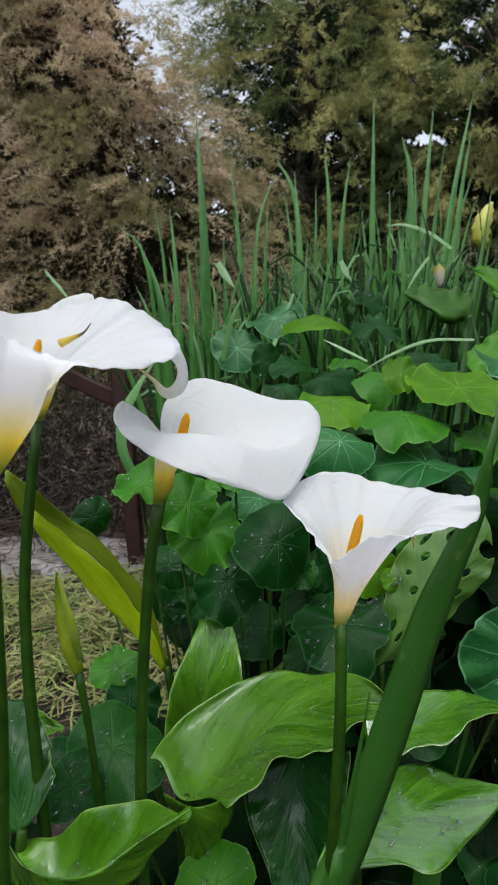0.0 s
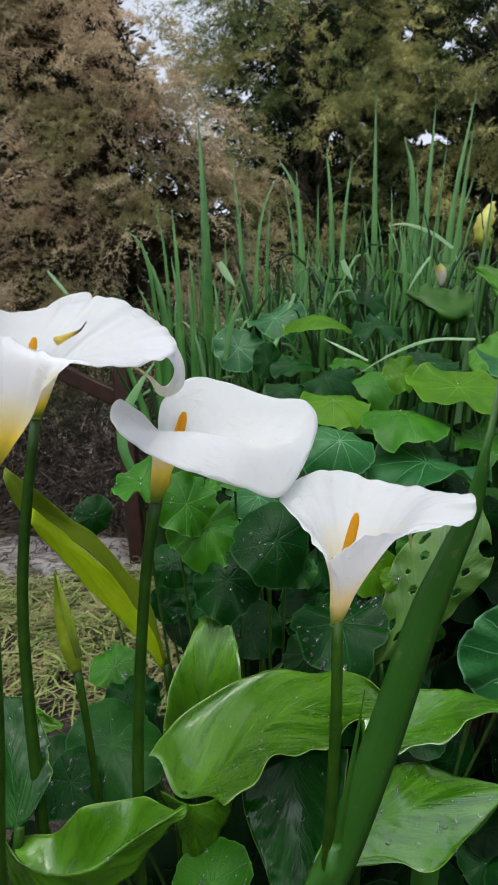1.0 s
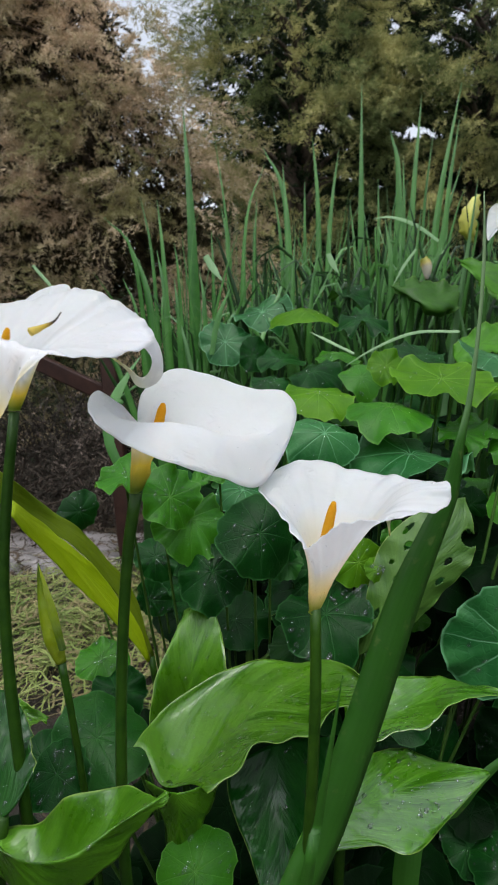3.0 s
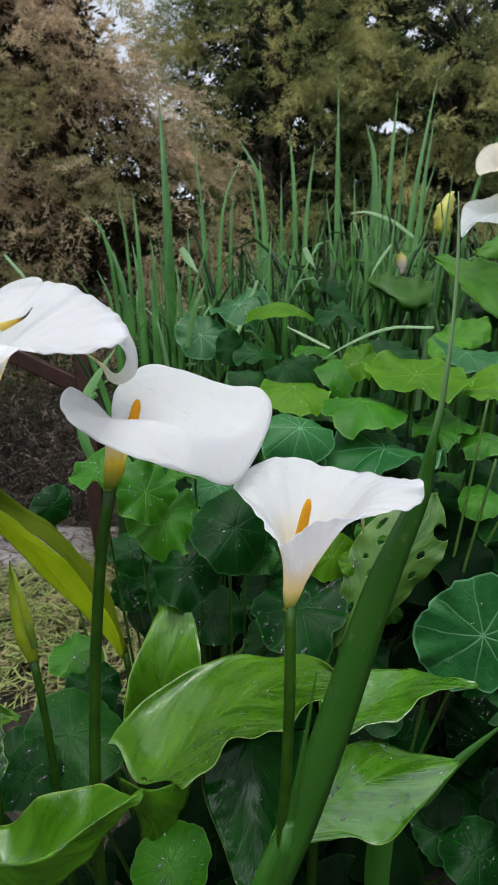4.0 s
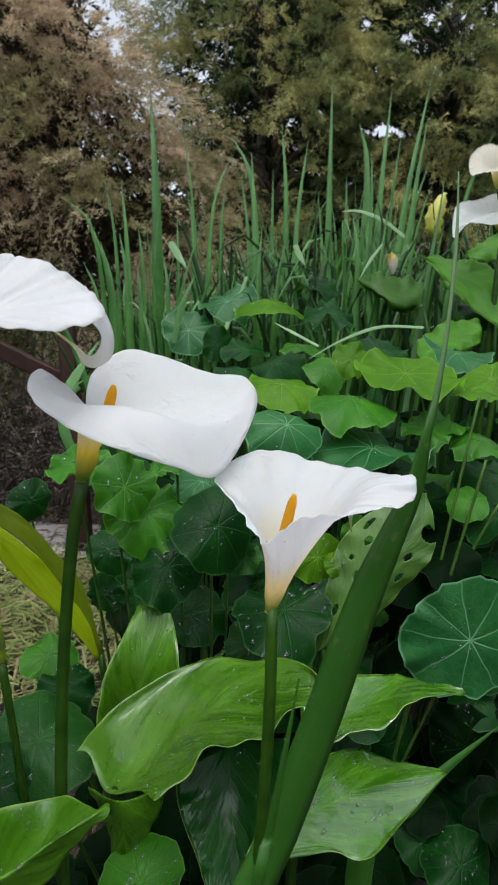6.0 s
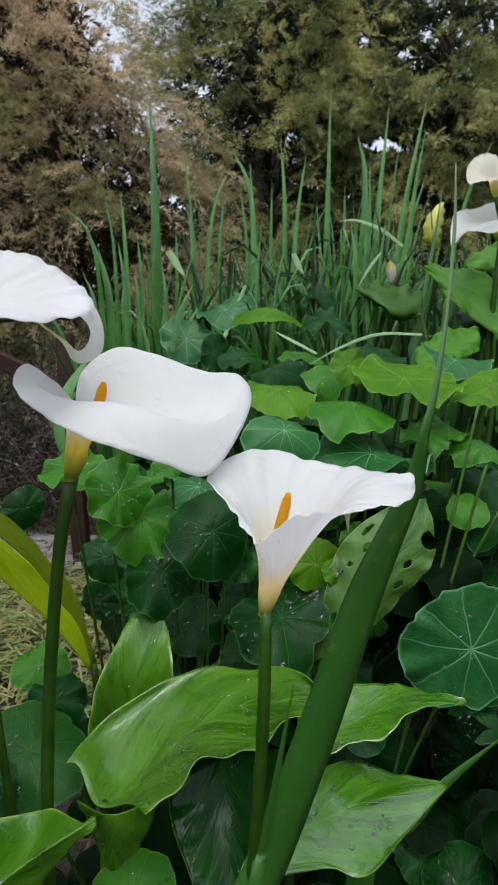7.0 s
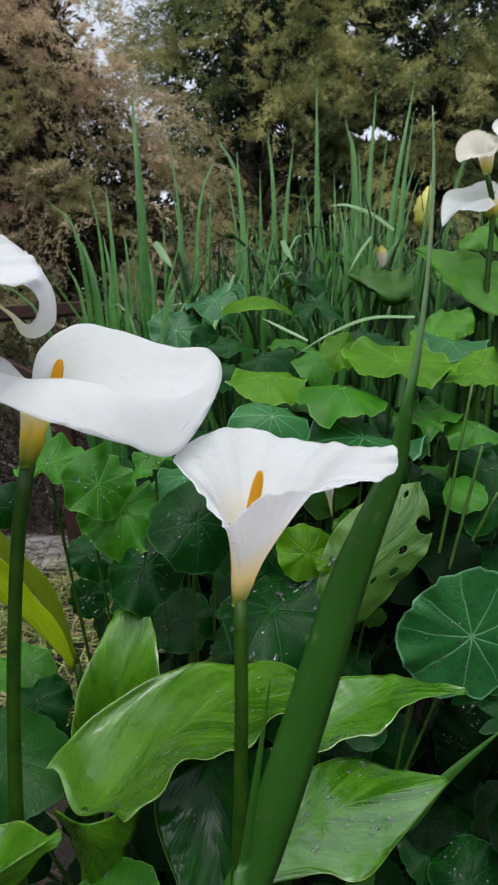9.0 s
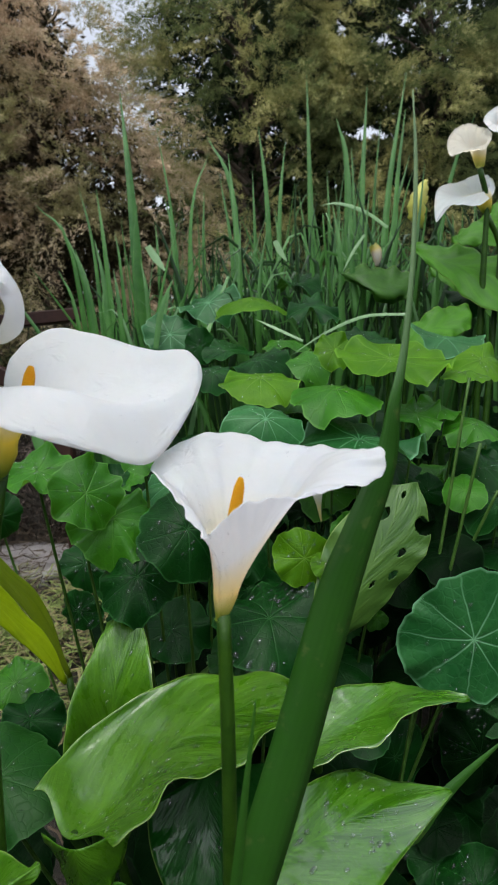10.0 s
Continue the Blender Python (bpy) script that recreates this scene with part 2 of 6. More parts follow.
M_CALLA_PALE = calla_leaf_material("calla_leaf_pale_eaten", (0.0336, 0.105, 0.010), (0.1008, 0.215, 0.030), 0.45, 0.26, 0.0, 0.2, 0.4)
M_NAST_DARK = nasturtium_material("nasturtium_dark", (0.002352, 0.030, 0.004), (0.0084, 0.064, 0.008), (0.042, 0.15, 0.04), 0.36, strong=0.3, spec=0.10)
M_NAST_VEINED = nasturtium_material("nasturtium_veined", (0.01176, 0.095, 0.021), (0.03024, 0.150, 0.036), (0.2016, 0.45, 0.24), 0.36, strong=0.55, spec=0.20)
# near-black green that holds the shade between the leaves as colour
M_NAST_DEEP = nasturtium_material("nasturtium_painted_shade", (0.000672, 0.006, 0.0008), (0.0021, 0.014, 0.002), (0.01008, 0.04, 0.010), 0.45, 0.08, 9, 0.2, 0.03, 0.0)
M_NAST_SOFT = nasturtium_material("nasturtium_soft", (0.0084, 0.062, 0.008), (0.02184, 0.102, 0.012), (0.0588, 0.16, 0.05), 0.36, strong=0.3, spec=0.16)
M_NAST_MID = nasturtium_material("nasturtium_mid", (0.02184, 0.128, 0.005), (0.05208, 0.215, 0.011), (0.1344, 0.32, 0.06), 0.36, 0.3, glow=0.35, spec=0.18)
# look of backlit leaves put into a brighter yellow-green base
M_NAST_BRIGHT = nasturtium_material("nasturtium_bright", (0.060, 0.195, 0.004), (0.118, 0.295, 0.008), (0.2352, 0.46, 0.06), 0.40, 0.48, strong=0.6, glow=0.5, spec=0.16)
M_BLADE = blade_material("sword_leaf_dark", (0.01512, 0.080, 0.006), (0.03528, 0.13, 0.012), 0.4, 0.18, 7.0)
M_BLADE_DRY = blade_material("sword_leaf_dry_tip", (0.01512, 0.080, 0.006), (0.03528, 0.13, 0.012), 0.4, 0.18, 7.0, (0.76, 0.9, (0.1848, 0.28, 0.13)))
M_REED = blade_material("reed_green", (0.02016, 0.105, 0.014), (0.0882, 0.25, 0.05), 0.34, 0.25, 9.0, (0.75, 1.1, (0.1176, 0.24, 0.09)))
# reed green darkened to imitate the shade between the blades
M_REED_SHADE = blade_material("reed_painted_shade", (0.0021, 0.016, 0.0025), (0.01344, 0.060, 0.009), 0.40, 0.18, 9.0)
M_REED_SOFT = blade_material("reed_grey_green", (0.0714, 0.175, 0.065), (0.1428, 0.29, 0.115), 0.42, 0.22, 9.0)
M_REED_PALE = blade_material("reed_pale", (0.1428, 0.28, 0.11), (0.2352, 0.38, 0.19), 0.4, 0.2, 9.0)
M_FOLIAGE_BROWN = foliage_material("russet_needles", (0.3515, 0.265, 0.16), (0.627, 0.485, 0.34), (0.779, 0.63, 0.48), 0.8, 0.5, (0.2185, 0.22, 0.085), (0.43, 0.60), 1.1)
# brown darkened so the shade inside a crown sits in the needle colour
M_FOLIAGE_SHADE = foliage_material("inner_needles_painted_shade", (0.042, 0.036, 0.017), (0.075, 0.062, 0.03), (0.10, 0.08, 0.042))
M_FOLIAGE_OLIVE = foliage_material("olive_needles", (0.266, 0.28, 0.105), (0.5035, 0.48, 0.195), (0.722, 0.65, 0.33), 0.8, 0.5, (0.08075, 0.125, 0.042), (0.43, 0.56), 1.0)
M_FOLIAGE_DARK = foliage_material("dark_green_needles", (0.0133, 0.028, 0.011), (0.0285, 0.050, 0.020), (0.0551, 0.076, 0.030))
# pale stop is dead brown sprigs; dark stops hold the shade under the trees
M_FOLIAGE_DEAD = foliage_material("dead_needles_painted_shade", (0.018, 0.015, 0.012), (0.045, 0.036, 0.030), (0.26, 0.205, 0.175), 0.8, 0.2, (0.012, 0.012, 0.007), (0.44, 0.54), 2.5)
M_TWIG = plain_plant_material("dead_twigs", (0.026, 0.020, 0.015), (0.085, 0.065, 0.05), 0.8, 20.0)
M_BARK = plain_plant_material("bark", (0.06, 0.045, 0.035), (0.14, 0.11, 0.085), 0.85, 14.0, 0.0, 0.9)
M_WOOD = plain_plant_material("dark_red_timber", (0.020, 0.008, 0.006), (0.046, 0.019, 0.013), 0.6, 16.0, 0.0, 0.6)
M_STRAW = plain_plant_material("cut_straw", (0.15, 0.125, 0.06), (0.29, 0.25, 0.12), 0.6, 5.0)
M_CLIP = plain_plant_material("grass_clippings", (0.10, 0.145, 0.032), (0.27, 0.30, 0.10), 0.55, 5.0)
M_LITTER = plain_plant_material("brown_litter", (0.034, 0.024, 0.015), (0.095, 0.068, 0.042), 0.8, 5.0)


def ground_material():
    n = Nodes("wet_soil")
    big = n.noise(1.6, 4.0, 0.6)
    fine = n.noise(60.0, 5.0, 0.7)
    c = n.mix(n.span(big, 0.35, 0.65), (0.010, 0.008, 0.005), (0.026, 0.020, 0.013))
    c = n.mix(n.span(fine, 0.45, 0.75, 0.0, 0.5), c, (0.045, 0.037, 0.025))
    nor = n.bump(n.math('ADD', fine, big), 0.8, 0.02)
    return n.done(c, n.span(fine, 0.3, 0.7, 0.45, 0.85), 0.4, 0.0, None, nor)


def stone_material():
    n = Nodes("wet_pale_stone")
    big = n.noise(7.0, 4.0, 0.65)
    fine = n.noise(120.0, 4.0, 0.7)
    c = n.mix(n.span(big, 0.35, 0.7), (0.14, 0.125, 0.125), (0.27, 0.25, 0.25))
    c = n.mix(n.span(fine, 0.5, 0.75, 0.0, 0.6), c, (0.13, 0.115, 0.10))
    nor = n.bump(n.math('ADD', fine, big), 0.6, 0.006)
    return n.done(c, n.span(big, 0.3, 0.7, 0.3, 0.6), 0.5, 0.0, None, nor)


def water_material():
    n = Nodes("water")
    b = n.bsdf
    b.inputs["Transmission Weight"].default_value = 0.97
    b.inputs["IOR"].default_value = 1.33
    return n.done((0.97, 0.98, 1.0), 0.04, 0.5)


M_SOIL = ground_material()
M_STONE = stone_material()
M_WATER = water_material()


# ---------------------------------------------------------------- shapes
def mesh(name, verts, faces, uv=None, smooth=True):
    me = bpy.data.meshes.new(name)
    me.from_pydata([tuple(map(float, v)) for v in verts], [], [tuple(map(int, f)) for f in faces])
    if uv is not None:
        layer = me.uv_layers.new(name="UVMap")
        idx = np.empty(len(me.loops), dtype=np.int32)
        me.loops.foreach_get("vertex_index", idx)
        layer.data.foreach_set("uv", np.asarray(uv, dtype=np.float32)[idx].ravel())
    if smooth:
        me.polygons.foreach_set("use_smooth", [True] * len(me.polygons))
    me.update()
    return me


def thing(name, at, label, category, group="", kind=""):
    ob = new(name)
    ob.empty_display_size = 0.05
    ob.location = at
    return tagged(ob, label, category, group, kind)


def part(name, me, material, parent, label="", thick=0.0, rim_only=False):
    """One mesh, given in world coordinates, as a part of a thing."""
    ob = new(name, me)
    if not me.materials:
        me.materials.append(material)
    if parent is not None:
        ob.parent = parent
        at = parent.location.copy()
        if parent.parent is not None:
            at = at * 0
        ob.matrix_parent_inverse = Matrix.Translation(-at)
    if thick:
        m = ob.modifiers.new("thickness", 'SOLIDIFY')
        m.thickness = thick
        m.offset = 0.0
        m.use_rim_only = rim_only
    return tagged(ob, label)


def spline(points, count, closed=False, even=True):
    """Catmull-Rom samples through control points, even in chord length."""
    p = np.asarray(points, dtype=float)
    if closed:
        p = np.vstack([p[-1], p, p[0], p[1]])
    else:
        p = np.vstack([2 * p[0] - p[1], p, 2 * p[-1] - p[-2]])
    k = len(p) - 3
    chord = np.sqrt(np.linalg.norm(np.diff(p[1:-1], axis=0), axis=1)) + 1e-9
    if not even:
        chord = np.ones_like(chord)
    at = np.concatenate([[0], np.cumsum(chord)])
    q = np.linspace(0, at[-1], count, endpoint=not closed)
    i = np.clip(np.searchsorted(at, q, side="right") - 1, 0, k - 1)
    t = ((q - at[i]) / chord[i])[:, None]
    a, b, c, d = p[i], p[i + 1], p[i + 2], p[i + 3]
    return 0.5 * (2 * b + (c - a) * t + (2 * a - 5 * b + 4 * c - d) * t ** 2 + (3 * b - a - 3 * c + d) * t ** 3)


def grid_faces(nu, nv, closed=False):
    f = []
    for j in range(nv - 1):
        for i in range(nu if closed else nu - 1):
            a, b = j * nu + i, j * nu + (i + 1) % nu
            f.append((a, b, b + nu, a + nu))
    return f


def normals_of(g):
    du = np.gradient(g, axis=1)
    dv = np.gradient(g, axis=0)
    n = np.cross(du, dv)
    return n / (np.linalg.norm(n, axis=2, keepdims=True) + 1e-12)


def loft(curves, nv=28, nu=17, ripple=0.0, waves=5.0, seed=0, bulge=0.0):
    """A leaf surface through curves that run from its base to its tip, side by side."""
    c = np.stack([spline(k, nv) for k in curves], axis=1)
    g = np.stack([spline(row, nu) for row in c])
    rnd = random.Random(seed)
    s = np.linspace(-1, 1, nu)[None, :]
    v = np.linspace(0, 1, nv)[:, None]
    w = ripple * np.abs(s) ** 2.5 * (np.sin(waves * 6.283 * v + rnd.random() * 6 + (s > 0) * 1.7) + 0.6 * np.sin(waves * 2.3 * 6.283 * v + rnd.random() * 6))
    w = w + bulge * (1 - s ** 2) * np.sin(np.pi * v)
    w = w + ripple * 0.35 * np.sin(9 * v + 4 * s + rnd.random() * 6)
    g = g + normals_of(g) * w[..., None]
    uv = np.stack(np.broadcast_arrays((s + 1) / 2, v), axis=-1).reshape(-1, 2)
    return g, uv


def loft_mesh(name, curves, holes=(), **kw):
    g, uv = loft(curves, **kw)
    nv, nu = g.shape[:2]
    faces = grid_faces(nu, nv)
    if holes:
        keep = []
        for f in faces:
            m = uv[list(f)].mean(axis=0)
            if all(((m[0] - hx) / ha) ** 2 + ((m[1] - hy) / hb) ** 2 > 1 for hx, hy, ha, hb in holes):
                keep.append(f)
        faces = keep
    return mesh(name, g.reshape(-1, 3), faces, uv)


def tube_mesh(name, points, radii, sides=10, count=None):
    count = count or max(6, 5 * len(points))
    p = spline(points, count)
    r = np.interp(np.linspace(0, 1, count), np.linspace(0, 1, len(radii)), radii)
    t = np.gradient(p, axis=0)
    t /= np.linalg.norm(t, axis=1, keepdims=True) + 1e-12
    ref = np.array([0.31, 0.9, 0.2]) if abs(t[0] @ np.array([0.31, 0.9, 0.2])) < 0.85 else np.array([1.0, 0, 0])
    u = np.cross(t, ref)
    u /= np.linalg.norm(u, axis=1, keepdims=True)
    w = np.cross(t, u)
    a = np.linspace(0, 2 * np.pi, sides, endpoint=False)
    ring = p[:, None] + r[:, None, None] * (np.cos(a)[None, :, None] * u[:, None] + np.sin(a)[None, :, None] * w[:, None])
    v = ring.reshape(-1, 3)
    f = grid_faces(sides, count, True)
    f.append(tuple(range(sides - 1, -1, -1)))
    f.append(tuple(range((count - 1) * sides, count * sides)))
    uv = np.stack(np.meshgrid(a / 6.283, np.linspace(0, 1, count)), axis=-1).reshape(-1, 2)
    return mesh(name, v, f, uv)


def blade_mesh(name, points, width, fold=0.25, count=18, face=(0, -1, 0.15), taper=0.55, twist=0.0, widths=None):
    """A sword-shaped leaf: a keeled strip along points that narrows to its tip."""
    p = spline(points, count)
    if widths is not None:
        p = spline([(*q, k) for q, k in zip(points, widths)], count)
        own, p = p[:, 3], p[:, :3]
    t = np.gradient(p, axis=0)
    t /= np.linalg.norm(t, axis=1, keepdims=True) + 1e-12
    v = np.linspace(0, 1, count)
    face = np.asarray(face, dtype=float)
    side = np.cross(t, face)
    side /= np.linalg.norm(side, axis=1, keepdims=True) + 1e-12
    out = np.cross(side, t)
    a = twist * v
    side, out = side * np.cos(a)[:, None] + out * np.sin(a)[:, None], out * np.cos(a)[:, None] - side * np.sin(a)[:, None]
    w = width * 0.5 * np.clip(np.minimum(0.75 + 0.6 * v, (1 - v) / taper), 0.02, 1.0) ** 0.8
    if widths is not None:
        w = 0.5 * np.maximum(own, 0.0004)
    cols = []
    for s, d in ((-1, 0), (-0.5, 0.55), (0, 1), (0.5, 0.55), (1, 0)):
        cols.append(p + side * (w * s)[:, None] - out * (w * fold * (1 - d))[:, None])
    g = np.stack(cols, axis=1)
    uv = np.stack(np.meshgrid(np.linspace(0, 1, 5), v), axis=-1).reshape(-1, 2)
    return mesh(name, g.reshape(-1, 3), grid_faces(5, count), uv)


def leaf_frame(normal_up, swing):
    """Axes of a leaf whose face is raised by that many degrees from the horizon towards the sky and swung sideways."""
    a, b = radians(normal_up), radians(swing)
    n = Vector((math.sin(b) * math.cos(a), -math.cos(b) * math.cos(a), math.sin(a)))
    x = Vector((math.cos(b), math.sin(b), 0))
    y = n.cross(x)
    return np.array(x), np.array(y), np.array(n)


def round_leaf_mesh(name, centre, radius, up, swing=0.0, spin=0.0, cup=0.1, wavy=0.06, lobes=7, fold=0.0, seed=0, rings=9, segs=54, nick=0.0):
    rnd = random.Random(seed)
    x, y, n = leaf_frame(up, swing)
    th = np.linspace(0, 2 * np.pi, segs, endpoint=False)
    ph = [rnd.random() * 6.283 for _ in range(4)]
    rim = 1 + 0.030 * (2 * np.abs(np.sin(0.5 * lobes * th + ph[0] + 0.7 * np.sin(2 * th + ph[1]))) ** 0.7 - 1) + 0.075 * np.sin(2 * th + ph[1]) + 0.045 * np.sin(3 * th + ph[2]) + 0.024 * np.sin(12 * th + ph[2] + 1.5 * np.sin(th + ph[0])) + 0.014 * np.sin(23 * th + ph[3]) - nick * np.exp(-((th - 4.4) / 0.25) ** 2)
    rr = np.linspace(0, 1, rings + 1)[1:]
    q = rr[:, None] * rim[None, :]
    c, s = np.cos(th + spin)[None, :], np.sin(th + spin)[None, :]
    lx, ly = q * c, q * s
    h = -cup * q ** 2 * np.sign(1.0) + wavy * q ** 3 * (np.sin(lobes * th + ph[3])[None, :] + 0.5 * np.sin((lobes * 2 - 3) * th + ph[1])[None, :])
    h = h + 0.004 * q * np.cos(9 * th)[None, :] + wavy * 0.8 * q ** 2 * np.sin(2 * th + ph[0])[None, :] - fold * np.abs(lx) * 1.0
    turn, bend = rnd.random() * 3.14, rnd.uniform(0.08, 0.6)
    h = h + rnd.choice((0.0, 0.0, 1.7)) * cup * q ** 2 + rnd.uniform(-0.25, 0.25) * lx * ly
    crimp = rnd.uniform(0.2, 0.8) * wavy
    h = h + crimp * q ** 5 * np.sin(11 * th + 2.5 * np.sin(th + ph[2]))[None, :]
    h = h - bend * (lx * math.cos(turn) + ly * math.sin(turn)) ** 2 + 0.12 * bend
    pts = np.asarray(centre) + radius * (lx[..., None] * x + ly[..., None] * y + h[..., None] * n)
    verts = np.vstack([np.asarray(centre)[None, :], pts.reshape(-1, 3)])
    f = [(0, 1 + i, 1 + (i + 1) % segs) for i in range(segs)]
    for j in range(rings - 1):
        for i in range(segs):
            a, b = 1 + j * segs + i, 1 + j * segs + (i + 1) % segs
            f.append((a, a + segs, b + segs, b))
    un = np.stack([rr[:, None] * np.cos(th)[None, :], rr[:, None] * np.sin(th)[None, :]], axis=-1).reshape(-1, 2)
    return mesh(name, verts, f, np.vstack([[[0, 0]], un]))


def spathe_mesh(name, base, axis, r_base, throat, r_throat, crest, rim, nu=160, nv=34, closed=False, ripple=0.0018, seed=3):
    """A calla's funnel: a tube from base to throat that opens over crest to its rim."""
    cr, ri = spline(crest, nu, closed, False), spline(rim, nu, closed, False)
    rnd = random.Random(seed)
    base, throat = np.asarray(base, float), np.asarray(throat, float)
    ax = np.asarray(axis, float)
    ax /= np.linalg.norm(ax)
    d = cr - throat
    d -= (d @ ax)[:, None] * ax
    d /= np.linalg.norm(d, axis=1, keepdims=True) + 1e-9
    rows = [base + d * r_base, base * 0.55 + throat * 0.45 + d * (0.5 * r_base + 0.5 * r_throat), throat + d * r_throat, cr, ri]
    g = np.stack([spline([k[i] for k in rows], nv) for i in range(nu)], axis=1)
    v = np.linspace(0, 1, nv)[:, None]
    u = np.linspace(0, 1, nu)[None, :]
    w = ripple * v ** 4 * (0.6 * np.sin(44 * u + rnd.random() * 6) + 0.45 * np.sin(113 * u + rnd.random() * 6) + 0.35 * np.sin(188 * u + rnd.random() * 6))
    w = w + ripple * 1.2 * v ** 2 * np.sin(13 * u + 5 * v + rnd.random() * 6)
    g = g + normals_of(g) * w[..., None]
    uv = np.stack(np.broadcast_arrays(u, v), axis=-1).reshape(-1, 2)
    return mesh(name, g.reshape(-1, 3), grid_faces(nu, nv, closed), uv)


def spadix_mesh(name, a, b, r):
    a, b = np.asarray(a, float), np.asarray(b, float)
    pts = [a, a * 0.7 + b * 0.3, a * 0.3 + b * 0.7, a * 0.05 + b * 0.95, b]
    return tube_mesh(name, pts, [r * 0.9, r, r * 1.0, r * 0.86, r * 0.3], 16, 26)


def lerp(a, b, t):
    return tuple(x + (y - x) * t for x, y in zip(a, b))


def drops_mesh(name, leaf, count, size, seed, facing=0.2, tall=1.4):
    """Water beads standing on the upper faces of a leaf."""
    rng = np.random.default_rng(seed)
    me = leaf.data
    nrm = [(p.center.copy(), p.normal.copy(), p.area) for p in me.polygons]
    nrm = [(c, n if n.z > 0 else -n, a) for c, n, a in nrm if abs(n.z) > facing]
    w = np.array([a for *_, a in nrm])
    mid = np.array([tuple(c) for c, *_ in nrm])
    nest = mid[rng.choice(len(nrm), 4)]
    reach = 0.16 * np.linalg.norm(mid.max(axis=0) - mid.min(axis=0))
    near = np.linalg.norm(mid[:, None] - nest[None], axis=2) / reach
    w = w * (0.12 + np.exp(-near ** 2).sum(axis=1))
    pick = rng.choice(len(nrm), count, p=w / w.sum())
    v, f = [], []
    ring = [(math.cos(k * 6.283 / 8), math.sin(k * 6.283 / 8)) for k in range(8)]
    for i in pick:
        c, n, a = nrm[i]
        r = size * (0.35 + 0.9 * rng.random() ** 3)
        t = n.orthogonal().normalized()
        b = n.cross(t)
        e = math.sqrt(a) * 0.4
        c = c + t * rng.uniform(-e, e) + b * rng.uniform(-e, e) + n * 0.0003
        sx = rng.uniform(0.8, 2.2)
        o = len(v)
        for rr_, h in ((1.0, 0.0), (0.86, 0.3 * tall), (0.5, 0.52 * tall)):
            v += [c + (t * (x * sx) + b * y) * (r * rr_) + n * (h * r) for x, y in ring]
        v.append(c + n * (0.6 * tall * r))
        for j in range(2):
            for k in range(8):
                f.append((o + j * 8 + k, o + j * 8 + (k + 1) % 8, o + j * 8 + 8 + (k + 1) % 8, o + j * 8 + 8 + k))
        f += [(o + 16 + k, o + 16 + (k + 1) % 8, o + 24) for k in range(8)]
    return mesh(name, v, f)


def wet(leaf, count, size, seed=1, facing=0.2, tall=1.4):
    ob = part("rain_water", drops_mesh("rain_water", leaf, count, size, seed, facing, tall), M_WATER, leaf, "clear beaded rain water")
    ob["kind"] = "stuff"
    return leaf


# ---------------------------------------------------------------- ground
def ground_sheet():
    n = 60
    ax = np.sign(np.linspace(-1, 1, n)) * np.abs(np.linspace(-1, 1, n)) ** 3 * 90
    v, f = [], []
    for y in ax:
        for x in ax:
            r = math.hypot(x, y - 2)
            z = 0.03 * noise.noise(Vector((x * 1.3, y * 1.3, 0))) + 0.012 * noise.noise(Vector((x * 6, y * 6, 3)))
            v.append((x, y, z * min(1.0, 8 / (r + 1)) - 0.02))
    return mesh("ground", v, grid_faces(n, n))


ground = new("ground", ground_sheet())
ground.data.materials.append(M_SOIL)
tagged(ground, "dark wet soil under the garden plants", "ground", kind="structure")


def litter_mesh(name, count, box, length, width, height, seed, density=None):
    """Short cut stalks strewn flat over one another: bent thin strips."""
    rng = np.random.default_rng(seed)
    x = rng.uniform(box[0], box[1], count)
    y = rng.uniform(box[2], box[3], count)
    if density is not None:
        keep = rng.random(count) < density(x, y)
        x, y = x[keep], y[keep]
    k = len(x)
    a = rng.uniform(0, np.pi * 2, k)
    ln = rng.uniform(0.5, 1.3, k) * length
    z = rng.uniform(0.0, 1.0, k) ** 1.4 * height + 0.008
    tilt = rng.normal(0, 0.22, k)
    d = np.stack([np.cos(a) * np.cos(tilt), np.sin(a) * np.cos(tilt), np.sin(tilt)], axis=1)
    s = np.stack([-np.sin(a), np.cos(a), rng.normal(0, 0.35, k)], axis=1) * (width * rng.uniform(0.5, 1.3, k))[:, None]
    c = np.stack([x, y, z], axis=1)
    bend = rng.normal(0, 0.42, k)[:, None] * s / width * ln[:, None] * 0.4
    up = np.array([0, 0, 1.0]) * (width * 0.5)
    p = [c - d * ln[:, None] / 2, c + bend, c + d * ln[:, None] / 2]
    rows = []
    for q in p:
        rows += [q - s, q + up, q + s]
    v = np.stack(rows, axis=1).reshape(-1, 3)
    base = np.arange(k)[:, None] * 9
    quads = np.array([[0, 1, 4, 3], [1, 2, 5, 4], [3, 4, 7, 6], [4, 5, 8, 7]])
    f = (base[:, None, :] + quads[None]).reshape(-1, 4)
    return quick_mesh(name, v, f)


def quick_mesh(name, v, f, smooth=False):
    """Mesh of many equal polygons, set in bulk."""
    v, f = np.asarray(v, np.float32), np.asarray(f, np.int32)
    me = bpy.data.meshes.new(name)
    n = f.shape[1]
    me.vertices.add(len(v))
    me.vertices.foreach_set("co", v.ravel())
    me.loops.add(f.size)
    me.loops.foreach_set("vertex_index", f.ravel())
    me.polygons.add(len(f))
    me.polygons.foreach_set("loop_start", np.arange(0, f.size, n, dtype=np.int32))
    me.polygons.foreach_set("loop_total", np.full(len(f), n, dtype=np.int32))
    if smooth:
        me.polygons.foreach_set("use_smooth", np.ones(len(f), dtype=bool))
    me.update(calc_edges=True)
    return me


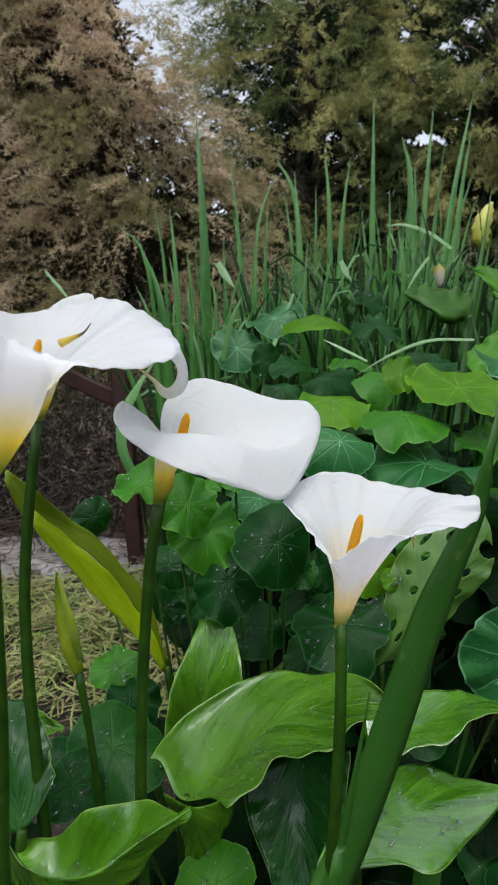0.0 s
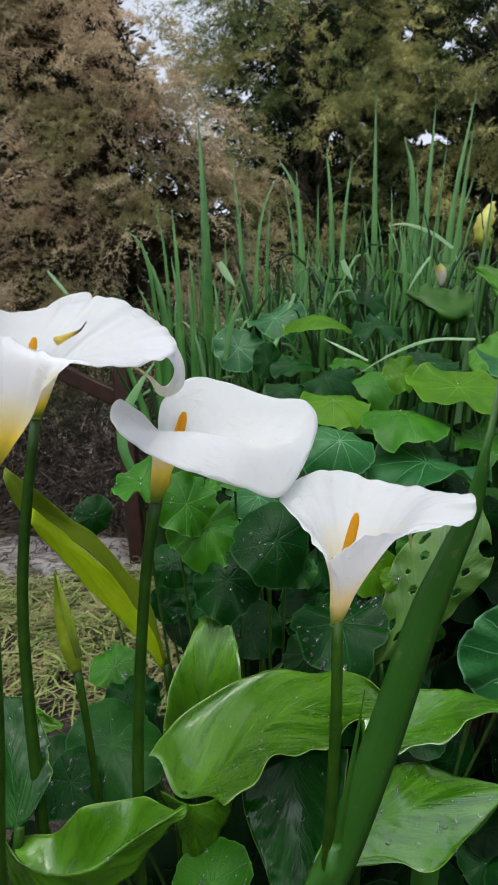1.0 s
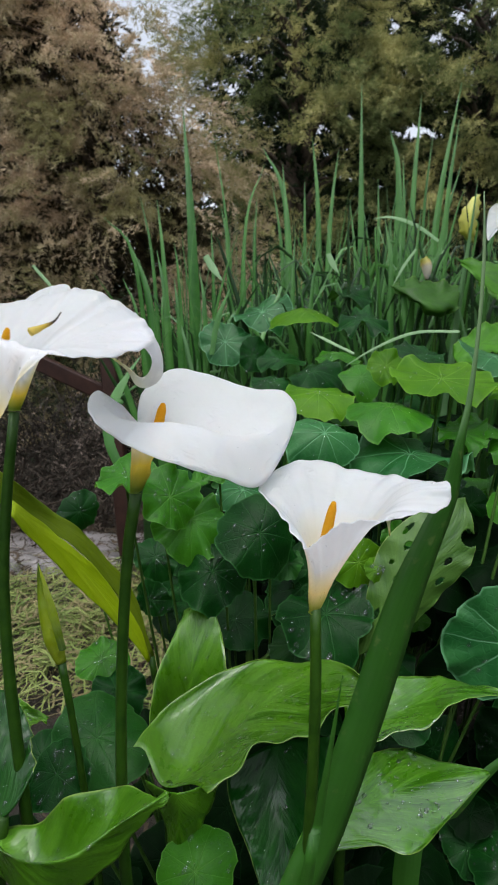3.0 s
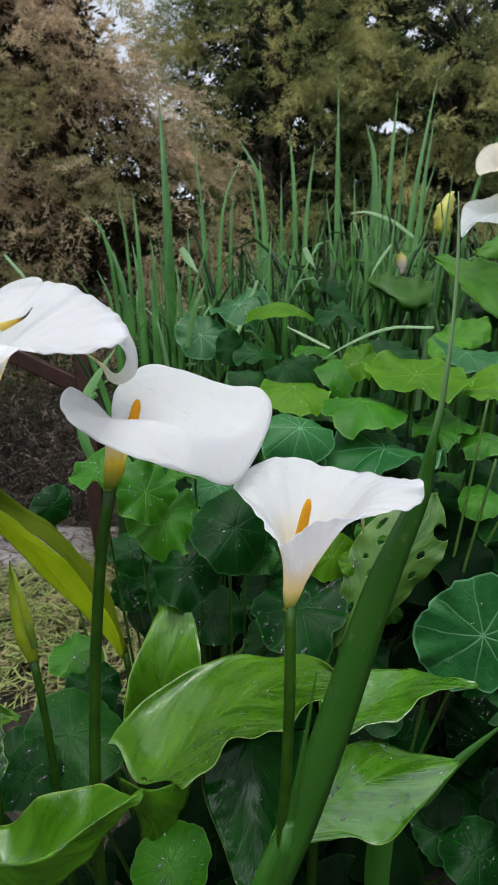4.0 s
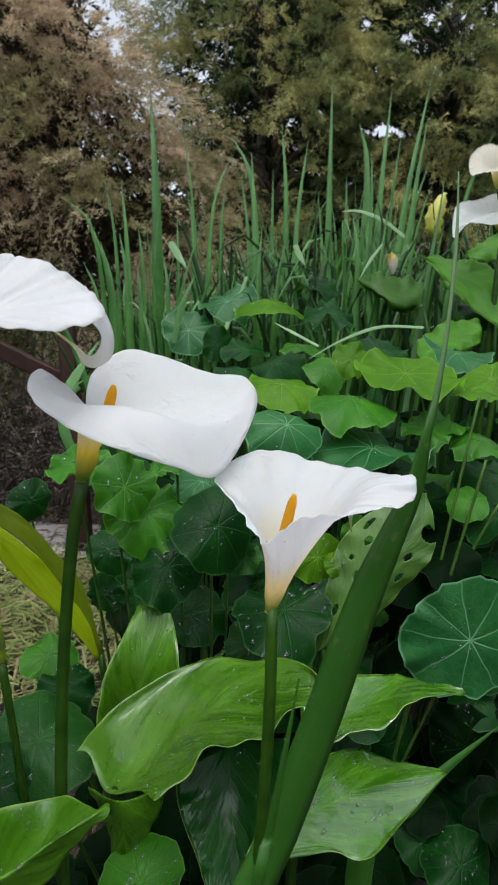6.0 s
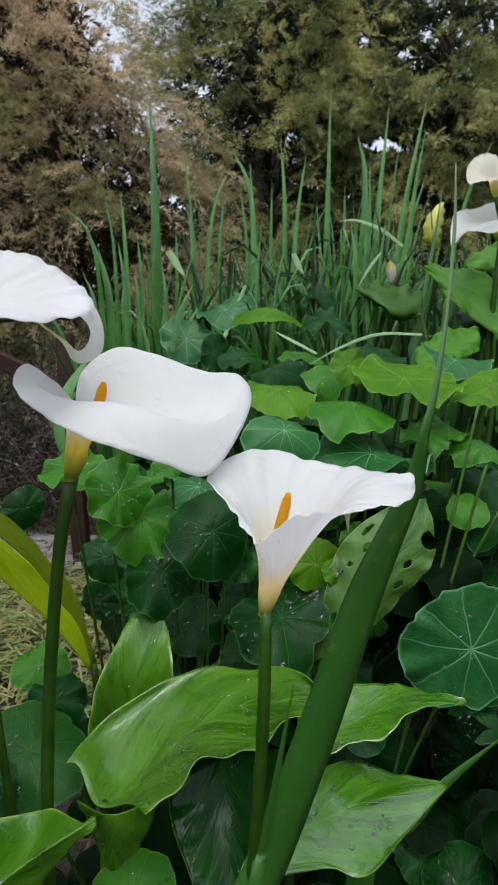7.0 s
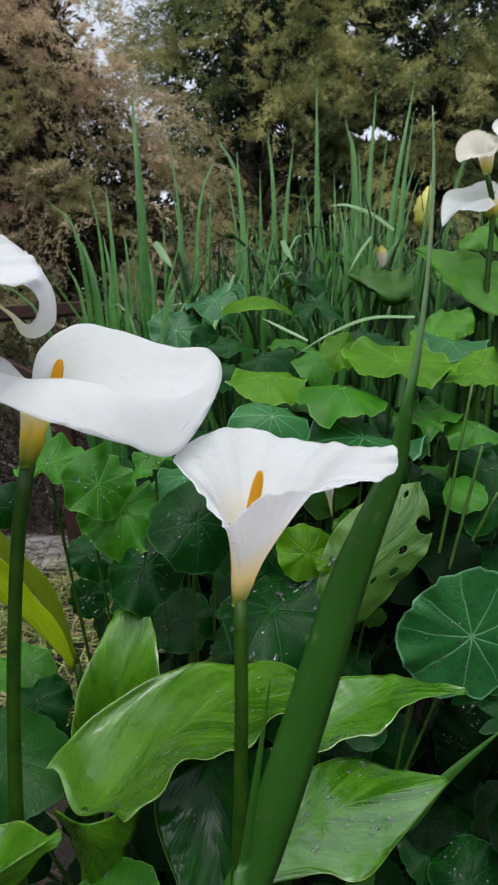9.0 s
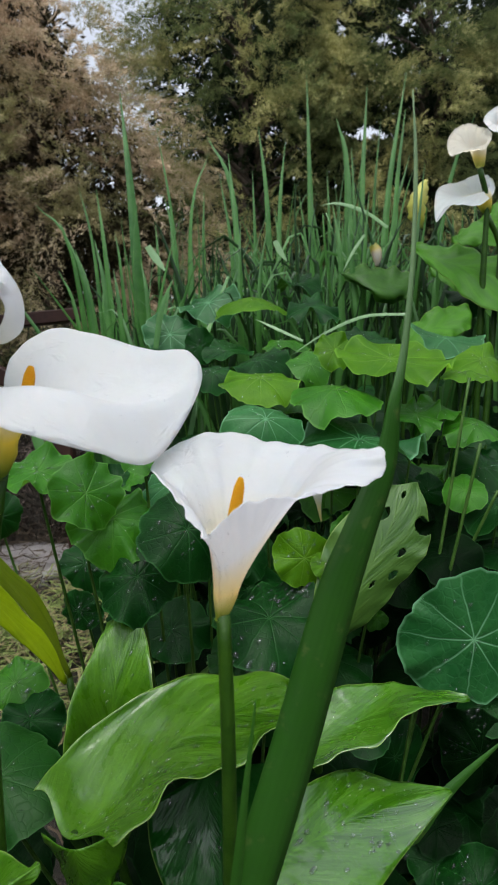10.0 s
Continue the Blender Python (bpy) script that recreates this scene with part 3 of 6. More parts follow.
def strew(name, count, box, length, width, height, seed, mat, label, category, density=None):
    ob = new(name, litter_mesh(name, count, box, length, width, height, seed, density))
    ob.data.materials.append(mat)
    return tagged(ob, label, category, kind="stuff")


def heap(x, y):
    patch = 0.5 + 0.5 * np.sin(11 * x + 4 * y + 1.3 * np.sin(7 * y)) * np.sin(9 * y - 5 * x)
    return np.clip(1.25 - np.hypot((x + 0.55) / 0.75, (y - 1.95) / 0.55), 0, 1) * np.clip(1.7 * patch, 0.15, 1.0)


strew("grass_clippings", 9000, (-1.5, 0.5, 1.3, 2.6), 0.12, 0.0026, 0.06, 11, M_CLIP, "heap of pale green grass clippings on the soil", "grass clippings", heap)
strew("straw_litter", 7500, (-1.6, 0.6, 1.2, 2.7), 0.10, 0.0026, 0.06, 12, M_STRAW, "dry yellow straw strewn over the soil", "straw", heap)
strew("leaf_litter", 9000, (-3.0, 2.5, 0.9, 5.5), 0.05, 0.004, 0.03, 13, M_LITTER, "brown dead leaves and twigs on the ground", "leaf litter")
strew("twig_litter", 2600, (-2.2, 0.0, 2.3, 3.4), 0.07, 0.004, 0.09, 14, M_LITTER, "dead brown twigs lying over the stone slab", "twigs")


def paving_slab():
    rnd = random.Random(5)
    v, f = [], []
    nx, ny = 26, 14
    for j in range(ny):
        for i in range(nx):
            x, y = -1.9 + 1.75 * i / (nx - 1), 2.42 + 0.5 * j / (ny - 1)
            edge = min(i, nx - 1 - i, j, ny - 1 - j)
            x += rnd.uniform(-0.03, 0.03)
            y += rnd.uniform(-0.03, 0.03)
            z = 0.045 + 0.02 * noise.noise(Vector((x * 5, y * 5, 1))) + rnd.uniform(-0.004, 0.004) if edge else -0.03
            v.append((x, y, z))
    return mesh("slab", v, grid_faces(nx, ny))


slab = new("stone_slab", paving_slab())
slab.data.materials.append(M_STONE)
tagged(slab, "pale wet stone slab in the soil beside the clippings", "stone slab", kind="structure")


# ---------------------------------------------------------------- timber frame behind the flowers
def beam_mesh(name, a, b, w, h, up=(0, 0, 1)):
    """A sawn timber from a to b with worn, slightly rounded edges."""
    a, b = Vector(a), Vector(b)
    d = (b - a).normalized()
    s = d.cross(Vector(up)).normalized()
    u = s.cross(d).normalized()
    c = 0.18
    prof = [(-1, -1 + c), (-1 + c, -1), (1 - c, -1), (1, -1 + c), (1, 1 - c), (1 - c, 1), (-1 + c, 1), (-1, 1 - c)]
    v, n = [], 9
    rnd = random.Random(len(name))
    for i in range(n):
        p = a + (b - a) * (i / (n - 1))
        k = 0.94 if i in (0, n - 1) else 1.0
        for x, y in prof:
            j = 1 + rnd.uniform(-0.03, 0.03)
            v.append(p + s * (x * w / 2 * k * j) + u * (y * h / 2 * k * j))
    f = grid_faces(8, n, True)
    f += [tuple(range(7, -1, -1)), tuple(range((n - 1) * 8, n * 8))]
    return mesh(name, v, f, smooth=False)


frame_thing = thing("timber_rail", (-0.6, 2.6, 0), "weathered dark red timber rail on posts", "wooden rail")
part("rail", beam_mesh("rail", (-0.479, 2.716, 1.138), (-2.231, 2.628, 1.006), 0.09, 0.058), M_WOOD, frame_thing)
part("post", beam_mesh("post", (-0.514, 2.517, 0.031), (-0.588, 2.586, 1.025), 0.07, 0.075, (0, 1, 0)), M_WOOD, frame_thing)
part("brace", beam_mesh("brace", (-1.032, 2.631, 0.986), (-0.577, 2.580, 0.773), 0.05, 0.07), M_WOOD, frame_thing)
part("post", beam_mesh("post", (-1.85, 2.45, 0.0), (-1.85, 2.45, 1.0), 0.07, 0.075, (0, 1, 0)), M_WOOD, frame_thing)


# ---------------------------------------------------------------- trees behind the bed
def sprays(rng, centres, out, spread, count, length, width, droop, leaf_len):
    """Feathery sprigs: each a short drooping axis with small pointed leaflets on both sides."""
    k = len(centres)
    per = count
    d = out + rng.normal(0, spread, (k, 3))
    d[:, 2] -= droop
    d /= np.linalg.norm(d, axis=1, keepdims=True)
    ln = length * rng.uniform(0.6, 1.3, k)
    side = np.cross(d, np.array([0, 0, 1.0]) + rng.normal(0, 0.4, (k, 3)))
    side /= np.linalg.norm(side, axis=1, keepdims=True) + 1e-9
    t = rng.uniform(0.0, 1.0, (k, per))
    sg = np.where(rng.random((k, per)) < 0.5, -1.0, 1.0)
    p = centres[:, None] + d[:, None] * (t * ln[:, None])[..., None]
    p[..., 2] -= 0.45 * (t * ln[:, None]) ** 2 / length
    e = d[:, None] * rng.uniform(0.7, 1.1, (k, per))[..., None] + side[:, None] * (sg * rng.uniform(0.15, 0.6, (k, per)))[..., None] + rng.normal(0, 0.22, (k, per, 3))
    e /= np.linalg.norm(e, axis=2, keepdims=True)
    ll = leaf_len * rng.uniform(0.5, 1.3, (k, per)) * (1.15 - 0.6 * t)
    w = np.cross(e, rng.normal(0, 1, (k, per, 3)))
    w /= np.linalg.norm(w, axis=2, keepdims=True) + 1e-9
    w *= width
    tip = p + e * ll[..., None]
    mid = p + e * (ll * 0.45)[..., None]
    v = np.stack([p, mid - w, tip, mid + w], axis=2).reshape(-1, 4, 3)
    return v


# openings in the leaves that line up towards the bed: bearing x / y, rise (z - 0.95) / y, half width, half height
OPENINGS = (
    (0.299, 0.363, 0.049, 0.013),
    (0.206, 0.528, 0.014, 0.012),
    (0.249, 0.522, 0.015, 0.015),
    (0.316, 0.510, 0.015, 0.010),
    (-0.006, 0.429, 0.016, 0.010),
    (0.137, 0.370, 0.018, 0.010),
    (0.184, 0.394, 0.010, 0.010),
    (-0.052, 0.253, 0.023, 0.014),
    (-0.145, 0.460, 0.014, 0.014),
    (0.238, 0.280, 0.011, 0.008),
    (0.352, 0.540, 0.013, 0.009),
    (0.108, 0.523, 0.006, 0.008),
    (0.080, 0.448, 0.006, 0.006),
    (0.270, 0.456, 0.007, 0.009),
)


def in_gap(p, gaps):
    """Which points lie in one of the openings of the crowns."""
    hit = np.zeros(p.shape[:-1], dtype=bool)
    for bearing, rise, a, b in gaps:
        x, z = p[..., 0] / p[..., 1] - bearing, (p[..., 2] - 0.95) / p[..., 1] - rise
        hit |= (x / a) ** 2 + (z / b) ** 2 < 0.95 + 0.45 * np.sin(x / a * 5 + z / b * 3) + 0.4 * np.sin(x / a * 14 + z / b * 6)
    return hit


def crown_mesh(name, rng, clumps, per_clump, sprig_leaves, sprig_len, leaf_len, width, droop, gaps=()):
    """Leaves gathered in clumps (x, y, z, radius), thicker towards the outside of each clump."""
    parts = []
    for x, y, z, r in clumps:
        n = int(per_clump * (r / 0.5) ** 2)
        u = rng.normal(0, 1, (n, 3))
        u /= np.linalg.norm(u, axis=1, keepdims=True)
        rad = r * rng.uniform(0.25, 1.0, n) ** 0.5
        c = np.array([x, y, z]) + u * rad[:, None] * np.array([1.0, 1.0, 0.8])
        parts.append(sprays(rng, c, u, 0.55, sprig_leaves, sprig_len, width, droop, leaf_len))
    v = np.concatenate(parts)
    v = v[~in_gap(v[:, 0], gaps)].reshape(-1, 3)
    f = np.arange(len(v)).reshape(-1, 4)
    return quick_mesh(name, v, f)


def unit(v):
    return v / (np.linalg.norm(v, axis=-1, keepdims=True) + 1e-9)


def plumes_mesh(name, rng, root, heading, length, subs, needles, needle_len, width, droop, gaps=()):
    """Feathery boughs: a bending axis, side shoots on both sides of it, fine needles along every shoot."""
    n = len(root)
    up = np.array([0.0, 0.0, 1.0])
    ln = length * rng.uniform(0.55, 1.25, n)
    side = unit(np.cross(heading, up + rng.normal(0, 0.5, (n, 3))))
    t = (np.arange(subs)[None, :] + rng.uniform(0, 1, (n, subs))) / subs
    lt = (ln[:, None] * t)[..., None]
    p0 = root[:, None] + heading[:, None] * lt - up * droop * lt * t[..., None]
    sg = np.where(np.arange(subs) % 2 == 0, 1.0, -1.0)[None, :, None]
    d1 = unit(heading[:, None] * 0.9 + side[:, None] * sg * rng.uniform(0.25, 0.8, (n, subs, 1)) - up * (droop * t)[..., None] + rng.normal(0, 0.18, (n, subs, 3)))
    l1 = ln[:, None] * (0.55 - 0.33 * t) * rng.uniform(0.7, 1.2, (n, subs))
    u = rng.uniform(0, 1, (n, subs, needles))
    lu = (l1[..., None] * u)[..., None]
    p1 = p0[:, :, None] + d1[:, :, None] * lu - up * 0.35 * lu * u[..., None]
    d2 = unit(d1[:, :, None] * 0.9 + rng.normal(0, 0.42, (n, subs, needles, 3)))
    l2 = needle_len * rng.uniform(0.5, 1.3, (n, subs, needles)) * (1.1 - 0.5 * u)
    w = unit(np.cross(d2, rng.normal(0, 1, d2.shape))) * width
    mid = p1 + d2 * (0.45 * l2)[..., None]
    tip = p1 + d2 * l2[..., None]
    v = np.stack([p1, mid - w, tip, mid + w], axis=3).reshape(-1, 4, 3)
    v = v[~in_gap(v[:, 0], gaps)]
    return quick_mesh(name, v.reshape(-1, 3), np.arange(v.shape[0] * 4).reshape(-1, 4))


def tree_body(name, base, height, label, seed, trunk_r, ends):
    """Trunk and limbs, the limbs reaching towards the given points."""
    t = thing(name, base, label, "tree")
    rng = np.random.default_rng(seed)
    top = (base[0] + rng.uniform(-0.3, 0.3), base[1] + rng.uniform(-0.2, 0.2), height)
    mid = lerp(base, top, 0.5)
    mid = (mid[0] + rng.uniform(-0.2, 0.2), mid[1], mid[2])
    trunk = part("trunk", tube_mesh("trunk", [base, mid, top], [trunk_r, trunk_r * 0.7, trunk_r * 0.25], 12, 16), M_BARK, t)
    for x, y, z in ends:
        h = max(0.25 * height, min(z - 0.5 * math.hypot(x - base[0], y - base[1]), height * 0.9))
        s = lerp(base, top, h / height)
        m = lerp(s, (x, y, z), 0.5)
        part("limb", tube_mesh("limb", [s, (m[0], m[1], m[2] + 0.15), (x, y, z)], [trunk_r * 0.38, trunk_r * 0.22, trunk_r * 0.07], 7, 9), M_BARK, trunk)
    return t, rng


def feathery_tree(name, base, height, edges, depth, boughs, foliage, shade, label, seed, length=0.55, gaps=(), trunk_r=0.11, clusters=60, core=2600, lift=0.15):
    """A tree whose crown fills the outline given by edges (z, left, right); its boughs stand in clusters with dark hollows between."""
    zs, ls, rs = (np.array(k) for k in zip(*edges))
    rng = np.random.default_rng(seed + 500)
    cz = rng.uniform(zs[0], zs[-1], clusters)
    l, r = np.interp(cz, zs, ls), np.interp(cz, zs, rs)
    f = rng.uniform(0, 1, clusters)
    bulge = np.sin(np.pi * np.clip(f, 0.05, 0.95))
    cl = np.stack([l + (r - l) * f, base[1] - depth * bulge * rng.uniform(0.35, 1.0, clusters), cz], axis=1)
    t, rng = tree_body(name, base, height, label, seed, trunk_r, [tuple(map(float, p)) for p in cl[::3]])
    own = rng.integers(0, clusters, boughs)
    root = cl[own] + rng.normal(0, 1, (boughs, 3)) * np.array([0.20, 0.14, 0.12])
    away = root - np.array([base[0], base[1] + 0.25, 0.0])
    away[:, 2] = 0
    head = unit(unit(away) + np.array([0, -0.35, lift]) + rng.normal(0, 0.38, (boughs, 3)))
    part("crown", plumes_mesh("crown", rng, root, head, length, 13, 22, 0.062, 0.0030, 0.45, gaps), foliage, t)
    # core sprays in a darker material: the hollows' shade is put into colour
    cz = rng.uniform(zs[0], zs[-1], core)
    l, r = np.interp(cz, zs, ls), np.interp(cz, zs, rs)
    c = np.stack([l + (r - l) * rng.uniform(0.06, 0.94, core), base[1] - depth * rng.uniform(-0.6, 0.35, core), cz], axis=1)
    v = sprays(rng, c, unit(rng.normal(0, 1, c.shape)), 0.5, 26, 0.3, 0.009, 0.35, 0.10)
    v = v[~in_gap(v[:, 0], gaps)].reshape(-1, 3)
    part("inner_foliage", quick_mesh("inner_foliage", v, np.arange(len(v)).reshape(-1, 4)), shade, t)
    return t


def tree(name, base, height, clumps, foliage, label, seed, per_clump=120, sprig_leaves=12, sprig_len=0.22, leaf_len=0.07, width=0.007, droop=0.35, trunk_r=0.11, gaps=()):
    t, rng = tree_body(name, base, height, label, seed, trunk_r, [(x, y, z) for x, y, z, r in clumps[::2]])
    part("crown", crown_mesh("crown", rng, clumps, per_clump, sprig_leaves, sprig_len, leaf_len, width, droop, gaps), foliage, t)
    # inner clumps coloured dark to stand for shade within the crown
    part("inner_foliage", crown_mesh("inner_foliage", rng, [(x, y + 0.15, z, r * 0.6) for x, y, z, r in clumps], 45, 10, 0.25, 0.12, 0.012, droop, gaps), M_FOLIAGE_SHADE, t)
    return t


def scatter_clumps(seed, count, centre, size, r0, r1):
    rnd = random.Random(seed)
    made = []
    while len(made) < count:
        q = [rnd.uniform(-1, 1) for _ in range(3)]
        p = tuple(c + k * s for c, k, s in zip(centre, q, size))
        if sum(k * k for k in q) <= 1 and p[2] > 0.3:
            made.append((*p, rnd.uniform(r0, r1)))
    return made


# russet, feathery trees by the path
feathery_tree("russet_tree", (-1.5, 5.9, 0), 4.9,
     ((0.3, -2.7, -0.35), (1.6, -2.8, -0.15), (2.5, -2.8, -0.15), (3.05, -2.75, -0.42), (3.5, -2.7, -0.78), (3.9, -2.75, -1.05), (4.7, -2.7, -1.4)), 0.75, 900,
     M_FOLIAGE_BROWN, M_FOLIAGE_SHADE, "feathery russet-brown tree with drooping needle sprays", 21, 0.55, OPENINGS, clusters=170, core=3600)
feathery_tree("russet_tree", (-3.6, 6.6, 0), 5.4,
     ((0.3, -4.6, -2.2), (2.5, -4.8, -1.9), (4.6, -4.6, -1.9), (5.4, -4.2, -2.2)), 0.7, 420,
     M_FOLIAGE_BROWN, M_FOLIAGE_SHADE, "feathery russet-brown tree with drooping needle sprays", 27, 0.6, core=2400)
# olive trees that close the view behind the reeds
# their dark green core sprays carry the shade of the hollows as colour
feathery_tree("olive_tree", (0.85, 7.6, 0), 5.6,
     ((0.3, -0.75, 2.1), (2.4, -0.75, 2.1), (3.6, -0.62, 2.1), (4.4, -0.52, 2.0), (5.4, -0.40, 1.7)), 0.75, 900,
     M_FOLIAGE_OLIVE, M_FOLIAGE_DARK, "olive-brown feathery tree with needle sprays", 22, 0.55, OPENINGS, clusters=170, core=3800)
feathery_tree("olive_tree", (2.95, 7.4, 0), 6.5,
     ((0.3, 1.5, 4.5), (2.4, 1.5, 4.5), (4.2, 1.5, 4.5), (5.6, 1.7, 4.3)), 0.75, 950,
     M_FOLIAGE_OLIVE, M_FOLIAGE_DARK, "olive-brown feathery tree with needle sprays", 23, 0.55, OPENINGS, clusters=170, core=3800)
for bx, by, sd, gaps in ((2.2, 10.5, 4, OPENINGS), (5.4, 10.5, 5, OPENINGS), (-4.7, 10.0, 6, ())):
    tree("dark_tree", (bx, by, 0), 7.6, scatter_clumps(sd, 60, (bx, by - 0.1, 3.7), (2.3, 1.2, 3.6), 0.6, 1.0),
         M_FOLIAGE_DARK, "tall dark green tree in the distance", 20 + sd, per_clump=60, sprig_len=0.35, leaf_len=0.15, width=0.018, trunk_r=0.2, gaps=gaps)
# dark hedge that closes the far edge of the garden
hedge = thing("hedge", (0, 12.5, 0), "dense dark green hedge at the far edge of the garden", "hedge")
rng_h = np.random.default_rng(61)
part("hedge_foliage", crown_mesh("hedge_foliage", rng_h, [(-9 + 0.75 * i, 12.5 + rng_h.uniform(-0.3, 0.3), z + rng_h.uniform(-0.2, 0.2), 0.75) for i in range(25) for z in (0.5, 1.4, 2.2, 3.0, 3.7)], 60, 12, 0.35, 0.16, 0.022, 0.3), M_FOLIAGE_DARK, hedge)


# tall hedges added unseen beside and behind the path, to block low sky light
def hedge_light_block(a, b, height, seed):
    rng = np.random.default_rng(seed)
    n = int(math.dist(a, b) / 0.7) + 1
    cl = []
    for i in range(n):
        x, y = lerp(a, b, i / (n - 1))
        cl += [(x + rng.uniform(-0.2, 0.2), y + rng.uniform(-0.2, 0.2), 0.4 + 0.75 * k, 0.75) for k in range(int(height / 0.75))]
    h = thing("hedge", ((a[0] + b[0]) / 2, (a[1] + b[1]) / 2, 0), "dense dark green hedge, added unseen to block low sky light", "hedge")
    part("hedge_foliage", crown_mesh("hedge_foliage", rng, cl, 40, 12, 0.35, 0.17, 0.03, 0.3), M_FOLIAGE_DARK, h)


hedge_light_block((-4.0, -3.5), (-4.0, 4.5), 2.3, 71)
hedge_light_block((4.2, -3.5), (4.2, 4.5), 2.3, 72)
hedge_light_block((-4.0, -4.5), (4.2, -4.5), 1.5, 73)


def twig_bush(name, base, size, count, seed, label, foliage, leaves):
    """A low tangle of dead stems with a few small leaves."""
    rnd = random.Random(seed)
    rng = np.random.default_rng(seed)
    t = thing(name, base, label, "shrub")
    pts = []
    for i in range(count):
        a = (base[0] + rnd.uniform(-0.6, 0.6) * size[0], base[1] + rnd.uniform(-0.6, 0.6) * size[1], 0.0)
        b = (base[0] + rnd.uniform(-1, 1) * size[0], base[1] + rnd.uniform(-1, 1) * size[1], size[2] * rnd.uniform(0.35, 1.0))
        m = lerp(a, b, 0.5)
        m = (m[0] + rnd.uniform(-0.12, 0.12), m[1] + rnd.uniform(-0.12, 0.12), m[2] + rnd.uniform(0, 0.2))
        part("stem", tube_mesh("stem", [a, m, b], [0.008, 0.005, 0.002], 5, 7), M_TWIG, t)
        pts += [lerp(m, b, rnd.random()) for _ in range(3)]
    c = np.array(pts)
    c = np.repeat(c, leaves, axis=0) + rng.normal(0, 0.1, (len(c) * leaves, 3))
    c[:, 2] = np.abs(c[:, 2]) + 0.03
    u = rng.normal(0, 1, c.shape)
    u /= np.linalg.norm(u, axis=1, keepdims=True)
    v = sprays(rng, c, u, 0.5, 9, 0.16, 0.004, 0.3, 0.06).reshape(-1, 3)
    part("foliage", quick_mesh("foliage", v, np.arange(len(v)).reshape(-1, 4)), foliage, t)
    return t


for i, (x, y, sx, sz) in enumerate(((-1.5, 3.9, 0.9, 1.0), (-2.8, 3.8, 0.8, 1.1), (-0.3, 4.0, 0.8, 1.0), (0.9, 4.2, 0.8, 0.9), (2.2, 4.2, 0.9, 0.9), (-1.1, 4.6, 0.9, 1.5), (-1.2, 3.25, 0.9, 0.55), (-2.3, 3.2, 0.7, 0.6))):
    # shrub foliage coloured dark for the shade under trees and behind reeds
    twig_bush("dead_shrub", (x, y, 0), (sx, 0.5, sz), 40, 40 + i, "tangled brown shrub of dead drooping twigs", M_FOLIAGE_DEAD if i in (0, 1, 6, 7) else M_FOLIAGE_DARK, 6)


